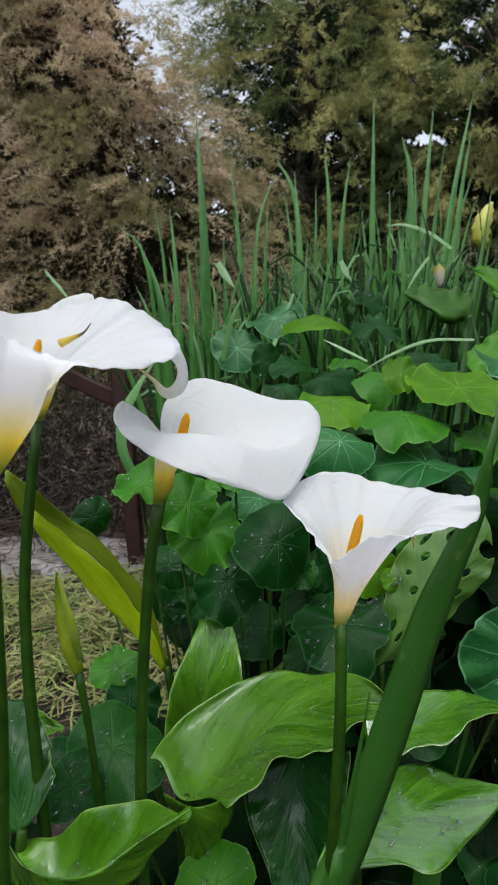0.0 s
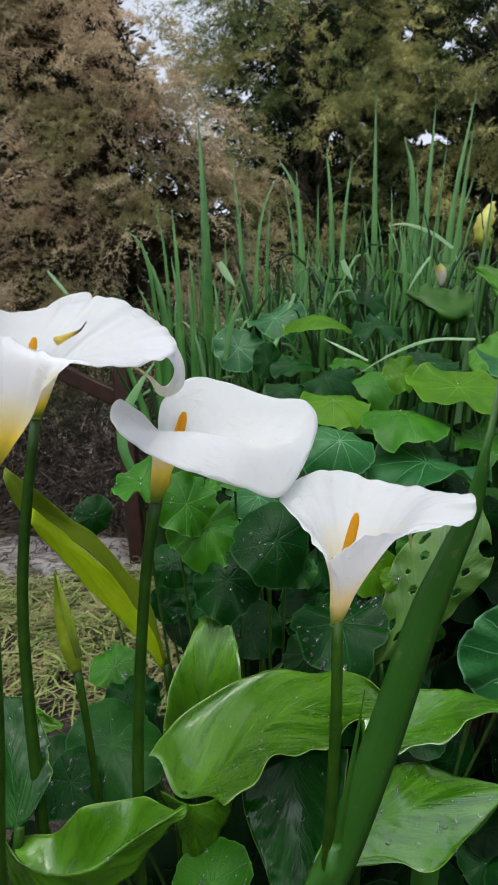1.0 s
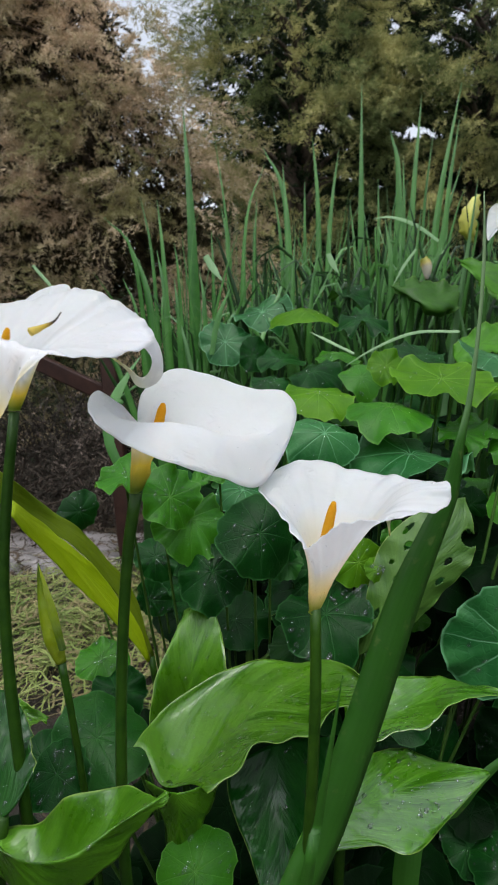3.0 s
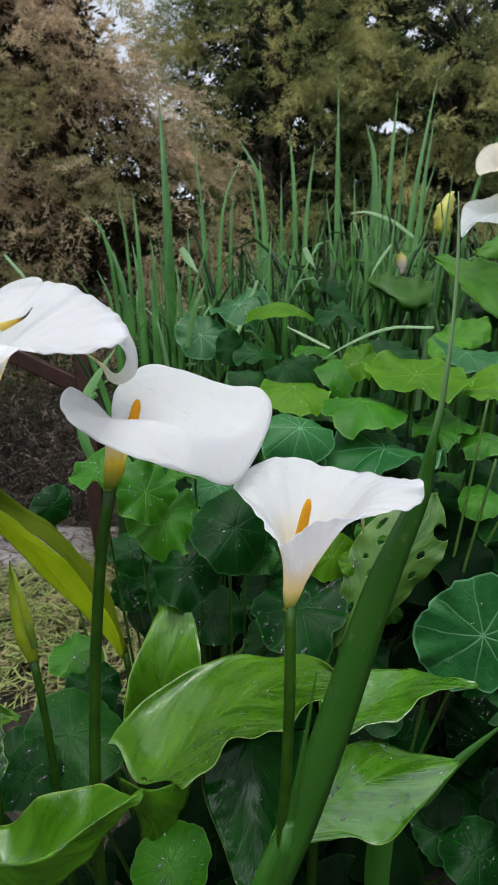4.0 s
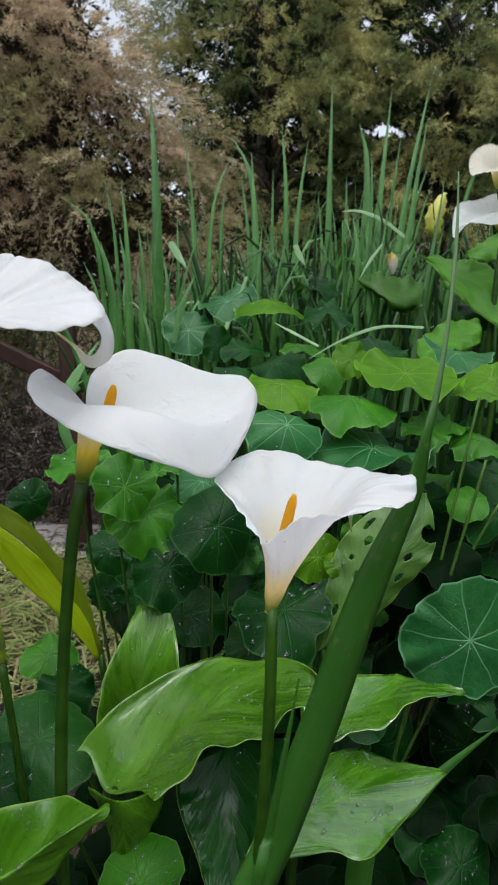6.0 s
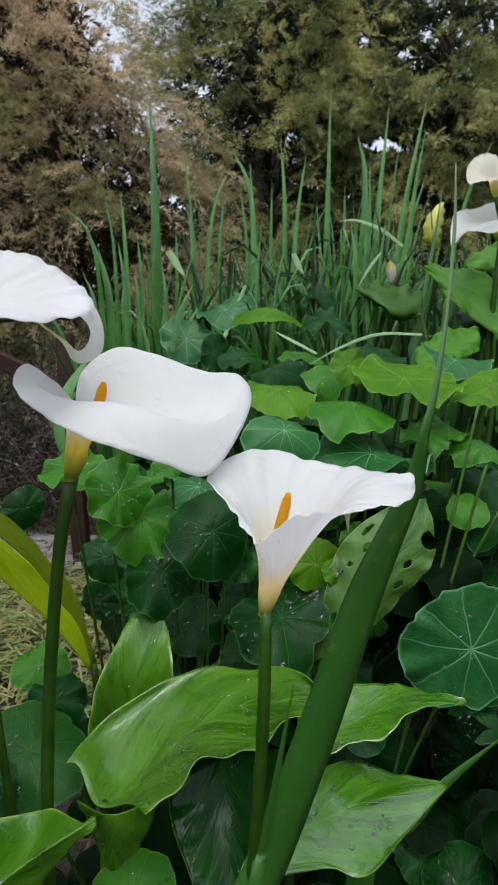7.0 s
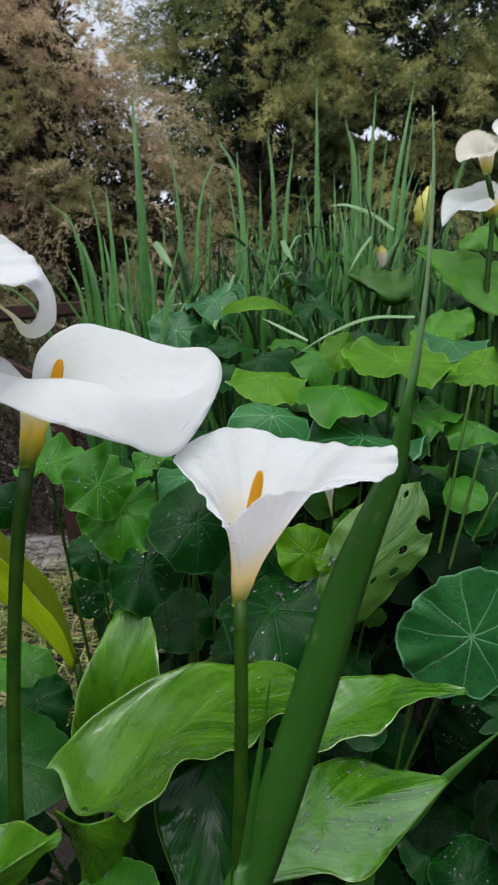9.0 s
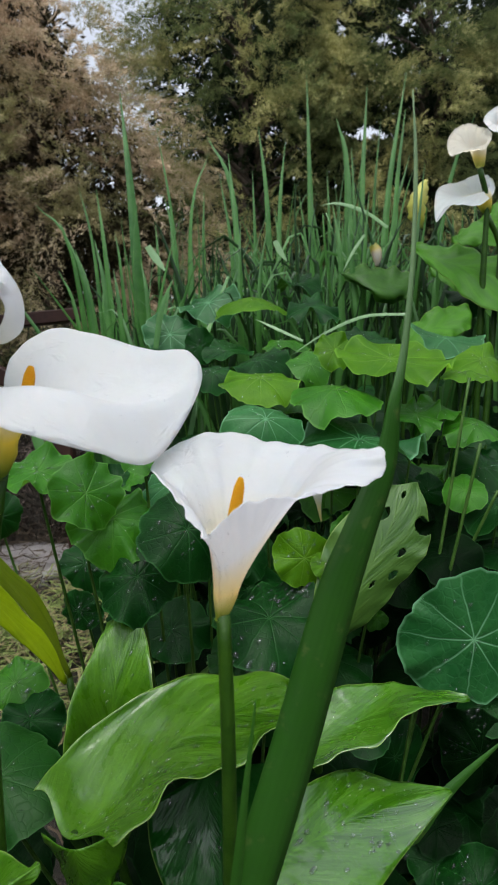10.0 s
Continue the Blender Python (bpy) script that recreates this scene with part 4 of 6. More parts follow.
# ---------------------------------------------------------------- reeds
REEDS = (
    # tip, bend, foot, width
    ((-0.190, 2.196, 1.829), (-0.161, 2.135, 1.397), (-0.131, 2.120, 0), 0.052),
    ((-0.294, 2.210, 1.522), (-0.269, 2.171, 1.244), (-0.228, 2.166, 0), 0.032),
    ((-0.417, 1.879, 1.384), (-0.319, 1.858, 1.236), (-0.22, 1.85, 0), 0.022),
    ((-0.338, 1.820, 1.322), (-0.270, 1.787, 1.091), (-0.24, 1.8, 0), 0.032),
    ((-0.089, 2.445, 1.823), (-0.036, 2.387, 1.405), (0.02, 2.3, 0), 0.022),
    ((0.107, 2.324, 1.677), (0.030, 2.289, 1.429), (-0.02, 2.2, 0), 0.024),
    ((0.109, 2.579, 1.829), (0.207, 2.543, 1.575), (0.256, 2.496, 0), 0.044),
    ((0.189, 2.502, 1.737), (0.215, 2.444, 1.326), (0.230, 2.432, 0), 0.044),
    ((0.157, 2.693, 1.721), (0.200, 2.642, 1.357), (0.205, 2.560, 0), 0.031),
    ((0.337, 2.721, 1.922), (0.362, 2.670, 1.557), (0.358, 2.560, 0), 0.038),
    ((0.444, 2.646, 1.841), (0.403, 2.597, 1.493), (0.346, 2.496, 0), 0.033),
    ((0.547, 2.684, 2.117), (0.541, 2.604, 1.543), (0.563, 2.560, 0), 0.038),
    ((0.653, 2.589, 1.901), (0.689, 2.555, 1.658), (0.640, 2.432, 0), 0.051),
    ((0.810, 2.679, 2.075), (0.763, 2.604, 1.543), (0.704, 2.496, 0), 0.041),
    ((0.986, 2.687, 2.129), (0.874, 2.604, 1.543), (0.768, 2.496, 0), 0.041),
    ((0.951, 2.596, 1.945), (0.893, 2.537, 1.527), (0.845, 2.432, 0), 0.044),
    ((0.504, 2.683, 1.645), (0.530, 2.636, 1.306), (0.538, 2.560, 0), 0.028),
    ((0.323, 2.139, 1.440), (0.335, 2.110, 1.235), (0.33, 2.05, 0), 0.022),
    ((-0.220, 2.075, 1.346), (-0.204, 2.053, 1.189), (-0.16, 2.0, 0), 0.026),
    ((0.032, 2.401, 1.507), (0.025, 2.368, 1.270), (0.05, 2.3, 0), 0.024),
    ((0.906, 2.796, 1.984), (0.855, 2.730, 1.521), (0.845, 2.624, 0), 0.031),
    ((0.782, 2.844, 1.878), (0.782, 2.797, 1.535), (0.768, 2.688, 0), 0.031),
    ((1.061, 2.842, 1.851), (0.955, 2.785, 1.456), (0.870, 2.688, 0), 0.038),
    ((-0.063, 2.303, 1.526), (-0.035, 2.274, 1.321), (-0.02, 2.2, 0), 0.028),
    ((-0.100, 2.289, 1.429), (-0.094, 2.259, 1.213), (-0.08, 2.2, 0), 0.028),
    ((0.091, 2.819, 1.694), (0.077, 2.775, 1.378), (0.077, 2.688, 0), 0.031),
    ((0.316, 2.830, 1.772), (0.316, 2.785, 1.456), (0.320, 2.688, 0), 0.031),
    ((0.663, 2.830, 1.772), (0.663, 2.785, 1.456), (0.640, 2.688, 0), 0.033),
    ((1.138, 2.351, 1.819), (1.050, 2.383, 1.553), (0.794, 2.368, 0), 0.033),
    ((-0.372, 2.307, 1.558), (-0.324, 2.271, 1.299), (-0.26, 2.2, 0), 0.022),
    ((-0.348, 1.800, 1.185), (-0.300, 1.780, 1.039), (-0.22, 1.8, 0), 0.026),
    ((-0.305, 1.840, 1.250), (-0.263, 1.815, 1.076), (-0.20, 1.82, 0), 0.030),
    ((-0.251, 1.864, 1.280), (-0.223, 1.838, 1.095), (-0.18, 1.82, 0), 0.032),
    ((-0.192, 1.800, 1.185), (-0.178, 1.780, 1.039), (-0.15, 1.8, 0), 0.028),
    ((-0.116, 1.835, 1.215), (-0.099, 1.813, 1.058), (-0.10, 1.82, 0), 0.030),
    ((0.185, 1.870, 1.324), (0.176, 1.843, 1.130), (0.17, 1.85, 0), 0.028),
    ((0.265, 1.868, 1.306), (0.233, 1.838, 1.095), (0.22, 1.85, 0), 0.026),
    ((0.470, 1.878, 1.377), (0.488, 1.848, 1.165), (0.46, 1.85, 0), 0.032),
    ((0.586, 1.883, 1.412), (0.561, 1.848, 1.165), (0.54, 1.85, 0), 0.034),
)
clump = thing("reed_clump", (0.2, 1.95, 0), "clump of tall sword-shaped green reed leaves", "reeds")
rr_main = random.Random(70)
for tip, bend, foot, w in REEDS:
    low = lerp(foot, bend, 0.5)
    part("reed_leaf", blade_mesh("reed_leaf", [foot, low, bend, tip], w * 1.15, 0.35, 20, (rr_main.uniform(-0.5, 0.5), -1, 0.1), 0.62), M_REED, clump)
# bent and cut leaves
for pts, w, mat in (
    (((0.657, 1.920, 1.316), (0.584, 1.927, 1.367), (0.502, 1.930, 1.393), (0.445, 1.930, 1.387)), 0.015, M_REED_PALE),
    (((0.141, 1.848, 1.165), (0.082, 1.727, 1.020), (0.047, 1.662, 0.921), (0.030, 1.590, 0.765)), 0.012, M_REED),
    (((0.513, 1.320, 1.001), (0.417, 1.340, 1.000), (0.330, 1.355, 0.966), (0.254, 1.369, 0.919)), 0.008, M_REED_PALE),
    (((0.290, 1.414, 0.953), (0.223, 1.439, 0.988), (0.184, 1.462, 1.009)), 0.008, M_REED_PALE),
    (((-0.077, 1.717, 0.953), (-0.056, 1.732, 1.062), (-0.019, 1.745, 1.150)), 0.018, M_REED),
    (((-0.249, 1.249, 0.854), (-0.267, 1.247, 0.842), (-0.242, 1.287, 0.909), (-0.214, 1.313, 0.953)), 0.014, M_REED),
    (((-0.233, 1.176, 0.694), (-0.268, 1.187, 0.776), (-0.264, 1.219, 0.857), (-0.221, 1.260, 0.934)), 0.022, M_REED),
    (((0.282, 1.811, 1.259), (0.296, 1.806, 1.228), (0.314, 1.802, 1.197)), 0.020, M_REED_PALE),
    (((-0.105, 1.965, 1.280), (-0.081, 1.960, 1.242), (-0.049, 1.953, 1.196)), 0.026, M_REED_PALE),
    (((-0.858, 2.477, 1.331), (-0.798, 2.467, 1.261), (-0.727, 2.456, 1.178)), 0.014, M_REED_PALE),
    (((0.537, 1.761, 1.262), (0.500, 1.753, 1.212), (0.466, 1.745, 1.153)), 0.009, M_REED_PALE),
):
    part("bent_leaf", blade_mesh("bent_leaf", list(pts), w, 0.2, 14, (0, -1, 0.5), 0.5), mat, clump)
rr = random.Random(77)


def reed(foot, h, lean, arch, width, mat, name="reed_leaf", sway=0.0):
    """One tapering leaf that rises from its foot, leans and arches over towards its tip."""
    x, y = foot
    top = h * (1.0 - 0.25 * abs(arch))
    pts = [(x, y, 0), (x + lean * 0.18, y + sway * 0.2, h * 0.38), (x + lean * 0.5, y + sway * 0.5, h * 0.70),
           (x + lean * 0.8 + arch * 0.05, y + sway * 0.8, h * 0.88), (x + lean + arch * 0.16, y + sway, top)]
    part(name, blade_mesh(name, pts, width, 0.35, 14, (rr.uniform(-0.8, 0.8), -1, 0.1), 0.8, rr.uniform(-0.8, 0.8)), mat, clump)


# the body of the clump: tufts of leaves fanning from shared feet
for i in range(135):
    fx, fy = rr.uniform(-0.22, 1.25), rr.uniform(1.80, 2.75)
    tall = 0.93 if fx < 0.0 else (1.0 if fx < 0.35 else 1.08)
    for k in range(7):
        h = (1.0 + 0.46 * rr.random() ** 1.25) * tall
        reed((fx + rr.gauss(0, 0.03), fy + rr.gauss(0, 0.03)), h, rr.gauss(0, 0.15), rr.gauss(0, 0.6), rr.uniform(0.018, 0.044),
             M_REED_SHADE if rr.random() < 0.46 else (M_REED if rr.random() < 0.80 else M_REED_SOFT), sway=rr.gauss(0, 0.05))
# dark leaves standing behind, the clump's inner shade put into their colour
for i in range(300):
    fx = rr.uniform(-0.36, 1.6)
    reed((fx, rr.uniform(2.1, 3.1)), rr.uniform(0.95, 1.42) * (0.90 if fx < -0.05 else 1.0), rr.gauss(0, 0.12), rr.gauss(0, 0.4), rr.uniform(0.03, 0.05), M_REED_SHADE)
# thin tall leaves above the rest
for i in range(34):
    fx = rr.uniform(-0.2, 0.9)
    reed((fx, rr.uniform(1.9, 2.4)), rr.uniform(1.35, 1.62), rr.gauss(0.02, 0.08), rr.gauss(0, 0.25), rr.uniform(0.010, 0.018), M_REED if i % 3 else M_REED_SOFT)
# a tuft of thin grey-green leaves behind
for i in range(26):
    x, h = rr.uniform(-0.06, 0.26), rr.uniform(1.25, 1.55)
    lean = rr.gauss(0.02, 0.08)
    part("reed_leaf", blade_mesh("reed_leaf", [(0.1 + (x - 0.1) * 0.6, 2.3, 0), (x, 2.3, h * 0.5), (x + lean * 0.5, 2.3, h * 0.8), (x + lean * 1.4, 2.28, h)], rr.uniform(0.006, 0.011), 0.3, 12, (rr.uniform(-0.6, 0.6), -1, 0.1), 0.85), M_REED_SOFT, clump)
# leaning leaves that cross the upright ones
for i in range(46):
    x, y, h = rr.uniform(-0.25, 0.95), rr.uniform(1.8, 2.3), rr.uniform(0.95, 1.32)
    lean = rr.choice((-1, 1)) * rr.uniform(0.10, 0.30)
    part("bent_leaf", blade_mesh("bent_leaf", [(x, y, 0), (x + lean * 0.15, y, h * 0.5), (x + lean * 0.5, y, h * 0.8), (x + lean, y - 0.03, h * rr.uniform(0.9, 1.02))], rr.uniform(0.010, 0.022), 0.3, 14, (rr.uniform(-0.5, 0.5), -1, 0.2), 0.6), M_REED if i % 3 else M_REED_SOFT, clump)


# ---------------------------------------------------------------- nasturtiums
D, M, B, V = M_NAST_DARK, M_NAST_MID, M_NAST_BRIGHT, M_NAST_VEINED
leaf_count = [0]


def nasturtium(plant, mat, centre, radius, up, swing=0.0, stalk=True, rain=None, bead=0.0021, **kw):
    leaf_count[0] += 1
    k = dict(cup=0.12, wavy=0.05, seed=leaf_count[0], spin=leaf_count[0] * 1.1)
    k.update(kw)
    if mat in (M_NAST_BRIGHT, M_NAST_MID) and radius > 0.02 and "rings" not in kw:
        k["wavy"] *= 1.25
        k["lobes"] = kw.get("lobes", 5)
    if mat is M_NAST_DARK and "rings" not in kw:
        k["wavy"] *= 1.5
        k["lobes"] = kw.get("lobes", 6)
    # the face lies a little lower than the eye's line
    ob = part("leaf", round_leaf_mesh("leaf", centre, radius, up + 8, swing, **k), mat, plant)
    if rain is None:
        rain = 0 if kw.get("rings") else 45
    if rain:
        wet(ob, rain, bead * max(1.0, centre[1] * 0.8), leaf_count[0], 0.05)
    if stalk:
        x, y, n = leaf_frame(up + 8, swing)
        c = np.asarray(centre)
        root = plant.location
        foot = (c[0] * 0.6 + root[0] * 0.4, c[1] * 0.6 + root[1] * 0.4 + 0.12, 0.0)
        knee = tuple(c - n * radius * 0.5 - np.array([0, -0.01, radius * 0.6]))
        low = lerp(knee, foot, 0.45)
        part("stalk", tube_mesh("stalk", [tuple(c - n * 0.002), knee, low, foot], [0.0016, 0.0022, 0.0026, 0.003], 6, 12), M_STALK, ob)
    return ob


back = thing("nasturtium", (0.3, 1.6, 0), "nasturtium with round wavy dark green leaves under the reeds", "nasturtium", "nasturtiums")
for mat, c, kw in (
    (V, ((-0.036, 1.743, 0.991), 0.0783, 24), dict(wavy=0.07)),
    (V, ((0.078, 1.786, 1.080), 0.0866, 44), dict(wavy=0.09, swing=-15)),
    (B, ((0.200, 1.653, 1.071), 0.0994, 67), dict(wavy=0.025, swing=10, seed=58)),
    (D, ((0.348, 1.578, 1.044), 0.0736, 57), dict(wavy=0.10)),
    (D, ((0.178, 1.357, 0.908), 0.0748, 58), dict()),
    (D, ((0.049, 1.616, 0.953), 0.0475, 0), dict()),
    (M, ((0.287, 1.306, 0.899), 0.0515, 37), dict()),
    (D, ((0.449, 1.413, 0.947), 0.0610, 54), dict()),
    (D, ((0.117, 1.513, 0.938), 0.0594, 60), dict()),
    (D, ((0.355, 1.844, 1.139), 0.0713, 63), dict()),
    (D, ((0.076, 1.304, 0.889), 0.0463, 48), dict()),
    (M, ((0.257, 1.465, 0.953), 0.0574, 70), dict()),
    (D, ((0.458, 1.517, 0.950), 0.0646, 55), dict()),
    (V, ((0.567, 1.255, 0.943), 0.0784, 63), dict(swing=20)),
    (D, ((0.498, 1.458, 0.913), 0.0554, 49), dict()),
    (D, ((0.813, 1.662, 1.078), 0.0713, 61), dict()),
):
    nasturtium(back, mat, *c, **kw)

mid_plant = thing("nasturtium", (0.25, 0.98, 0), "nasturtium with bright and dark round wavy leaves", "nasturtium", "nasturtiums")
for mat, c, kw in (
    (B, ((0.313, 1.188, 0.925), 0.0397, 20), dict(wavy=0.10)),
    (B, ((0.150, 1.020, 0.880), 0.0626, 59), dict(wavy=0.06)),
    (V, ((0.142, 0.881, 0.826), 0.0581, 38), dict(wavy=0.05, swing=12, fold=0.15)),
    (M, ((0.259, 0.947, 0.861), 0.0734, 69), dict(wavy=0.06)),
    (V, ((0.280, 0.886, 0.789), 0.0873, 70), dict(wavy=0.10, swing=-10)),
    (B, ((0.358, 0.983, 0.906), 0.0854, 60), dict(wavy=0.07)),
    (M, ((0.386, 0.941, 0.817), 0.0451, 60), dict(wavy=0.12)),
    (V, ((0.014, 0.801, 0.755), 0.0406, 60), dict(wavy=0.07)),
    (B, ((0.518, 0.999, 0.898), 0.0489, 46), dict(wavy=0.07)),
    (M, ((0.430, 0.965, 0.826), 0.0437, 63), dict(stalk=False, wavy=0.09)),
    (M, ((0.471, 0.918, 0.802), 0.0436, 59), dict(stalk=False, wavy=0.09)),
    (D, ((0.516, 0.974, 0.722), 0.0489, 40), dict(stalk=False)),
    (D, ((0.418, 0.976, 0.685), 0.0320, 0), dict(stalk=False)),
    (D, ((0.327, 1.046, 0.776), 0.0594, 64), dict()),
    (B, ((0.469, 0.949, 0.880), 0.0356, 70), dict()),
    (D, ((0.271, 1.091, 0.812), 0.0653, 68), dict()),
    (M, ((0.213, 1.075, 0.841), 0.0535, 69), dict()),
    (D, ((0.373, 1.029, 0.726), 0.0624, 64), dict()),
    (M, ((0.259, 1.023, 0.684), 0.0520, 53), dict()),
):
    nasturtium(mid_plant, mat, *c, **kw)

front = thing("nasturtium", (0.05, 0.78, 0), "nasturtium with large round veined leaves behind the lilies", "nasturtium", "nasturtiums")
for mat, c, kw in (
    (D, ((0.033, 0.657, 0.737), 0.0512, 23), dict(swing=14, wavy=0.04, spin=0.3)),
    (M, ((-0.142, 0.745, 0.789), 0.040, 52), dict(wavy=0.13, swing=15, lobes=6)),
    (M, ((-0.079, 0.702, 0.771), 0.044, 22), dict(wavy=0.12, swing=46, lobes=4)),
    (M, ((-0.056, 0.727, 0.734), 0.0520, 38), dict(wavy=0.11, swing=10, lobes=6)),
    (D, ((-0.026, 0.689, 0.676), 0.0470, 35), dict(wavy=0.08)),
    (D, ((0.122, 0.709, 0.607), 0.0668, 59), dict(rain=90, bead=0.0030, wavy=0.07, nick=0.2)),
    (B, ((0.174, 0.757, 0.662), 0.0385, 0), dict(wavy=0.12, lobes=5)),
    (B, ((0.194, 0.726, 0.662), 0.0178, 23), dict(wavy=0.12)),
    (M, ((-0.020, 0.735, 0.800), 0.022, 50), dict(wavy=0.12, swing=-25)),
    (B, ((0.055, 0.770, 0.690), 0.020, 35), dict(wavy=0.14, swing=20, lobes=5)),
    (M_NAST_SOFT, ((0.085, 0.720, 0.560), 0.036, 58), dict(wavy=0.10, swing=-12)),
    (D, ((-0.279, 0.991, 0.674), 0.0363, 0), dict(swing=30)),
    (D, ((-0.134, 0.855, 0.568), 0.0303, 0), dict(swing=-20)),
    (M, ((-0.178, 0.711, 0.548), 0.0331, 47), dict(wavy=0.08)),
    (D, ((-0.149, 0.668, 0.527), 0.0392, 43), dict(wavy=0.14)),
    (M_NAST_SOFT, ((-0.148, 0.568, 0.534), 0.0601, 59), dict(wavy=0.05, nick=0.35)),
    (D, ((-0.179, 0.526, 0.524), 0.0322, 44), dict(wavy=0.04)),
    (M, ((-0.029, 0.419, 0.516), 0.035, 44), dict(wavy=0.012, cup=0.2, seed=401, lobes=3)),
    (M_NAST_VEINED, ((0.352, 0.664, 0.588), 0.0775, 0), dict(swing=-8, wavy=0.055, cup=0.05, lobes=9, spin=0.2)),
    (M_NAST_DEEP, ((0.429, 0.794, 0.341), 0.0568, 0), dict()),
    (D, ((0.368, 0.665, 0.260), 0.0485, 44), dict()),
    (D, ((0.329, 0.708, 0.257), 0.0366, 37), dict()),
    (D, ((0.106, 0.857, 0.581), 0.0624, 55), dict()),
    (D, ((-0.001, 0.803, 0.556), 0.0505, 48), dict()),
    (D, ((-0.133, 0.912, 0.617), 0.0376, 26), dict()),
    (D, ((0.222, 0.842, 0.475), 0.0624, 59), dict()),
    (D, ((0.233, 0.837, 0.331), 0.0505, 48), dict()),
    (D, ((0.317, 0.830, 0.320), 0.0505, 0), dict()),
):
    nasturtium(front, mat, *c, **kw)

# leaves deep in the bed, most with the shade put into their colour
deep = thing("nasturtium", (0.3, 1.15, 0), "dense dark nasturtium leaves in the shade of the bed", "nasturtium", "nasturtiums")
rr = random.Random(31)
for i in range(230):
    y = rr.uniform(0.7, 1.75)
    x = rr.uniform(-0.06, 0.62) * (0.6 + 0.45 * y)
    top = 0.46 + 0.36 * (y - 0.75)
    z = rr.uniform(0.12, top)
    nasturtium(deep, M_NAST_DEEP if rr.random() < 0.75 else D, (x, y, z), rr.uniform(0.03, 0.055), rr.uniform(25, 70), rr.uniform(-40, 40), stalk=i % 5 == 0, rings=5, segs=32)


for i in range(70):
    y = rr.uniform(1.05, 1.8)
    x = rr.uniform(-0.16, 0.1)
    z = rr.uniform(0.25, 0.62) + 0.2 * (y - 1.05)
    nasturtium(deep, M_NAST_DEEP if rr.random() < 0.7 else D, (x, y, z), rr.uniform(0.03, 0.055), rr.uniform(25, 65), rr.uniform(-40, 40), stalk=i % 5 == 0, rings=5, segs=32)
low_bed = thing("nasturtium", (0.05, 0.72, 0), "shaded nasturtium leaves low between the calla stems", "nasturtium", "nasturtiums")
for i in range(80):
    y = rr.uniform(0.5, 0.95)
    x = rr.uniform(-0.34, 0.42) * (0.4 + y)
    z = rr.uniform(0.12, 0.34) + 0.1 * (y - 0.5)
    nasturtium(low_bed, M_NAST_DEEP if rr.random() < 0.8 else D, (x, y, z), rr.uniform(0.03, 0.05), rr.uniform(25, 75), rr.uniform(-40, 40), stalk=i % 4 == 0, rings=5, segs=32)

# small crumpled leaves that show between the large ones
for i in range(110):
    y = rr.uniform(0.80, 1.12)
    x = rr.uniform(-0.13, 0.40) * y
    z = rr.uniform(0.42, 0.70) + 0.16 * (y - 0.8) - 0.25 * max(0.0, -x)
    k = rr.random()
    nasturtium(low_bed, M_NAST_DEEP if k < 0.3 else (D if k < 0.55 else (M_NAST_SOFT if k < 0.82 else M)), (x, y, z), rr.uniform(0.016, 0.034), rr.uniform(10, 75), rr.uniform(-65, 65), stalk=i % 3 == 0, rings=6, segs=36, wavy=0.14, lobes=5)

side_plant = thing("nasturtium", (0.6, 1.3, 0), "nasturtium leaves crowding under the calla plant", "nasturtium", "nasturtiums")
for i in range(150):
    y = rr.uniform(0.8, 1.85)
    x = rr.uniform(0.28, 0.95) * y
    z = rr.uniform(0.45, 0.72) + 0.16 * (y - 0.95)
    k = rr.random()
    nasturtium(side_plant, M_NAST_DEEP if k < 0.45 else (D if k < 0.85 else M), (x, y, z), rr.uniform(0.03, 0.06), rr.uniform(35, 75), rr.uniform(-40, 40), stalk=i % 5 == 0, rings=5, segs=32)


# ---------------------------------------------------------------- callas: leaves
def calla_leaf(plant, mat, left, mid, right, stalk=None, label="", rain=0, bead=0.0015, lips=None, **kw):
    k = dict(nv=34, nu=21, ripple=0.0025, waves=3.0, seed=len(bpy.data.objects))
    k.update(kw)
    ob = part("leaf", loft_mesh("leaf", [left, mid, right] if lips is None else [left, lips[0], mid, lips[1], right], **k), mat, plant, label, 0.0007)
    if rain or mat in (M_CALLA, M_CALLA_GLOSSY, M_CALLA_SATIN, M_CALLA_WET, M_CALLA_DARK):
        wet(ob, rain or 60, bead, k["seed"], 0.05, 0.95)
    if stalk:
        stalk = [stalk[0], lerp(stalk[0], stalk[1], 0.5), stalk[1], lerp(stalk[1], stalk[2], 0.25), lerp(stalk[1], stalk[2], 0.6), stalk[2]]
        part("leaf_stalk", tube_mesh("leaf_stalk", stalk, [0.004, 0.006, 0.008], 10, 14), M_STEM, plant)
    return ob


calla = thing("calla_leaves", (0.02, 0.62, 0), "broad glossy wet green calla leaves with wavy edges", "calla plant")
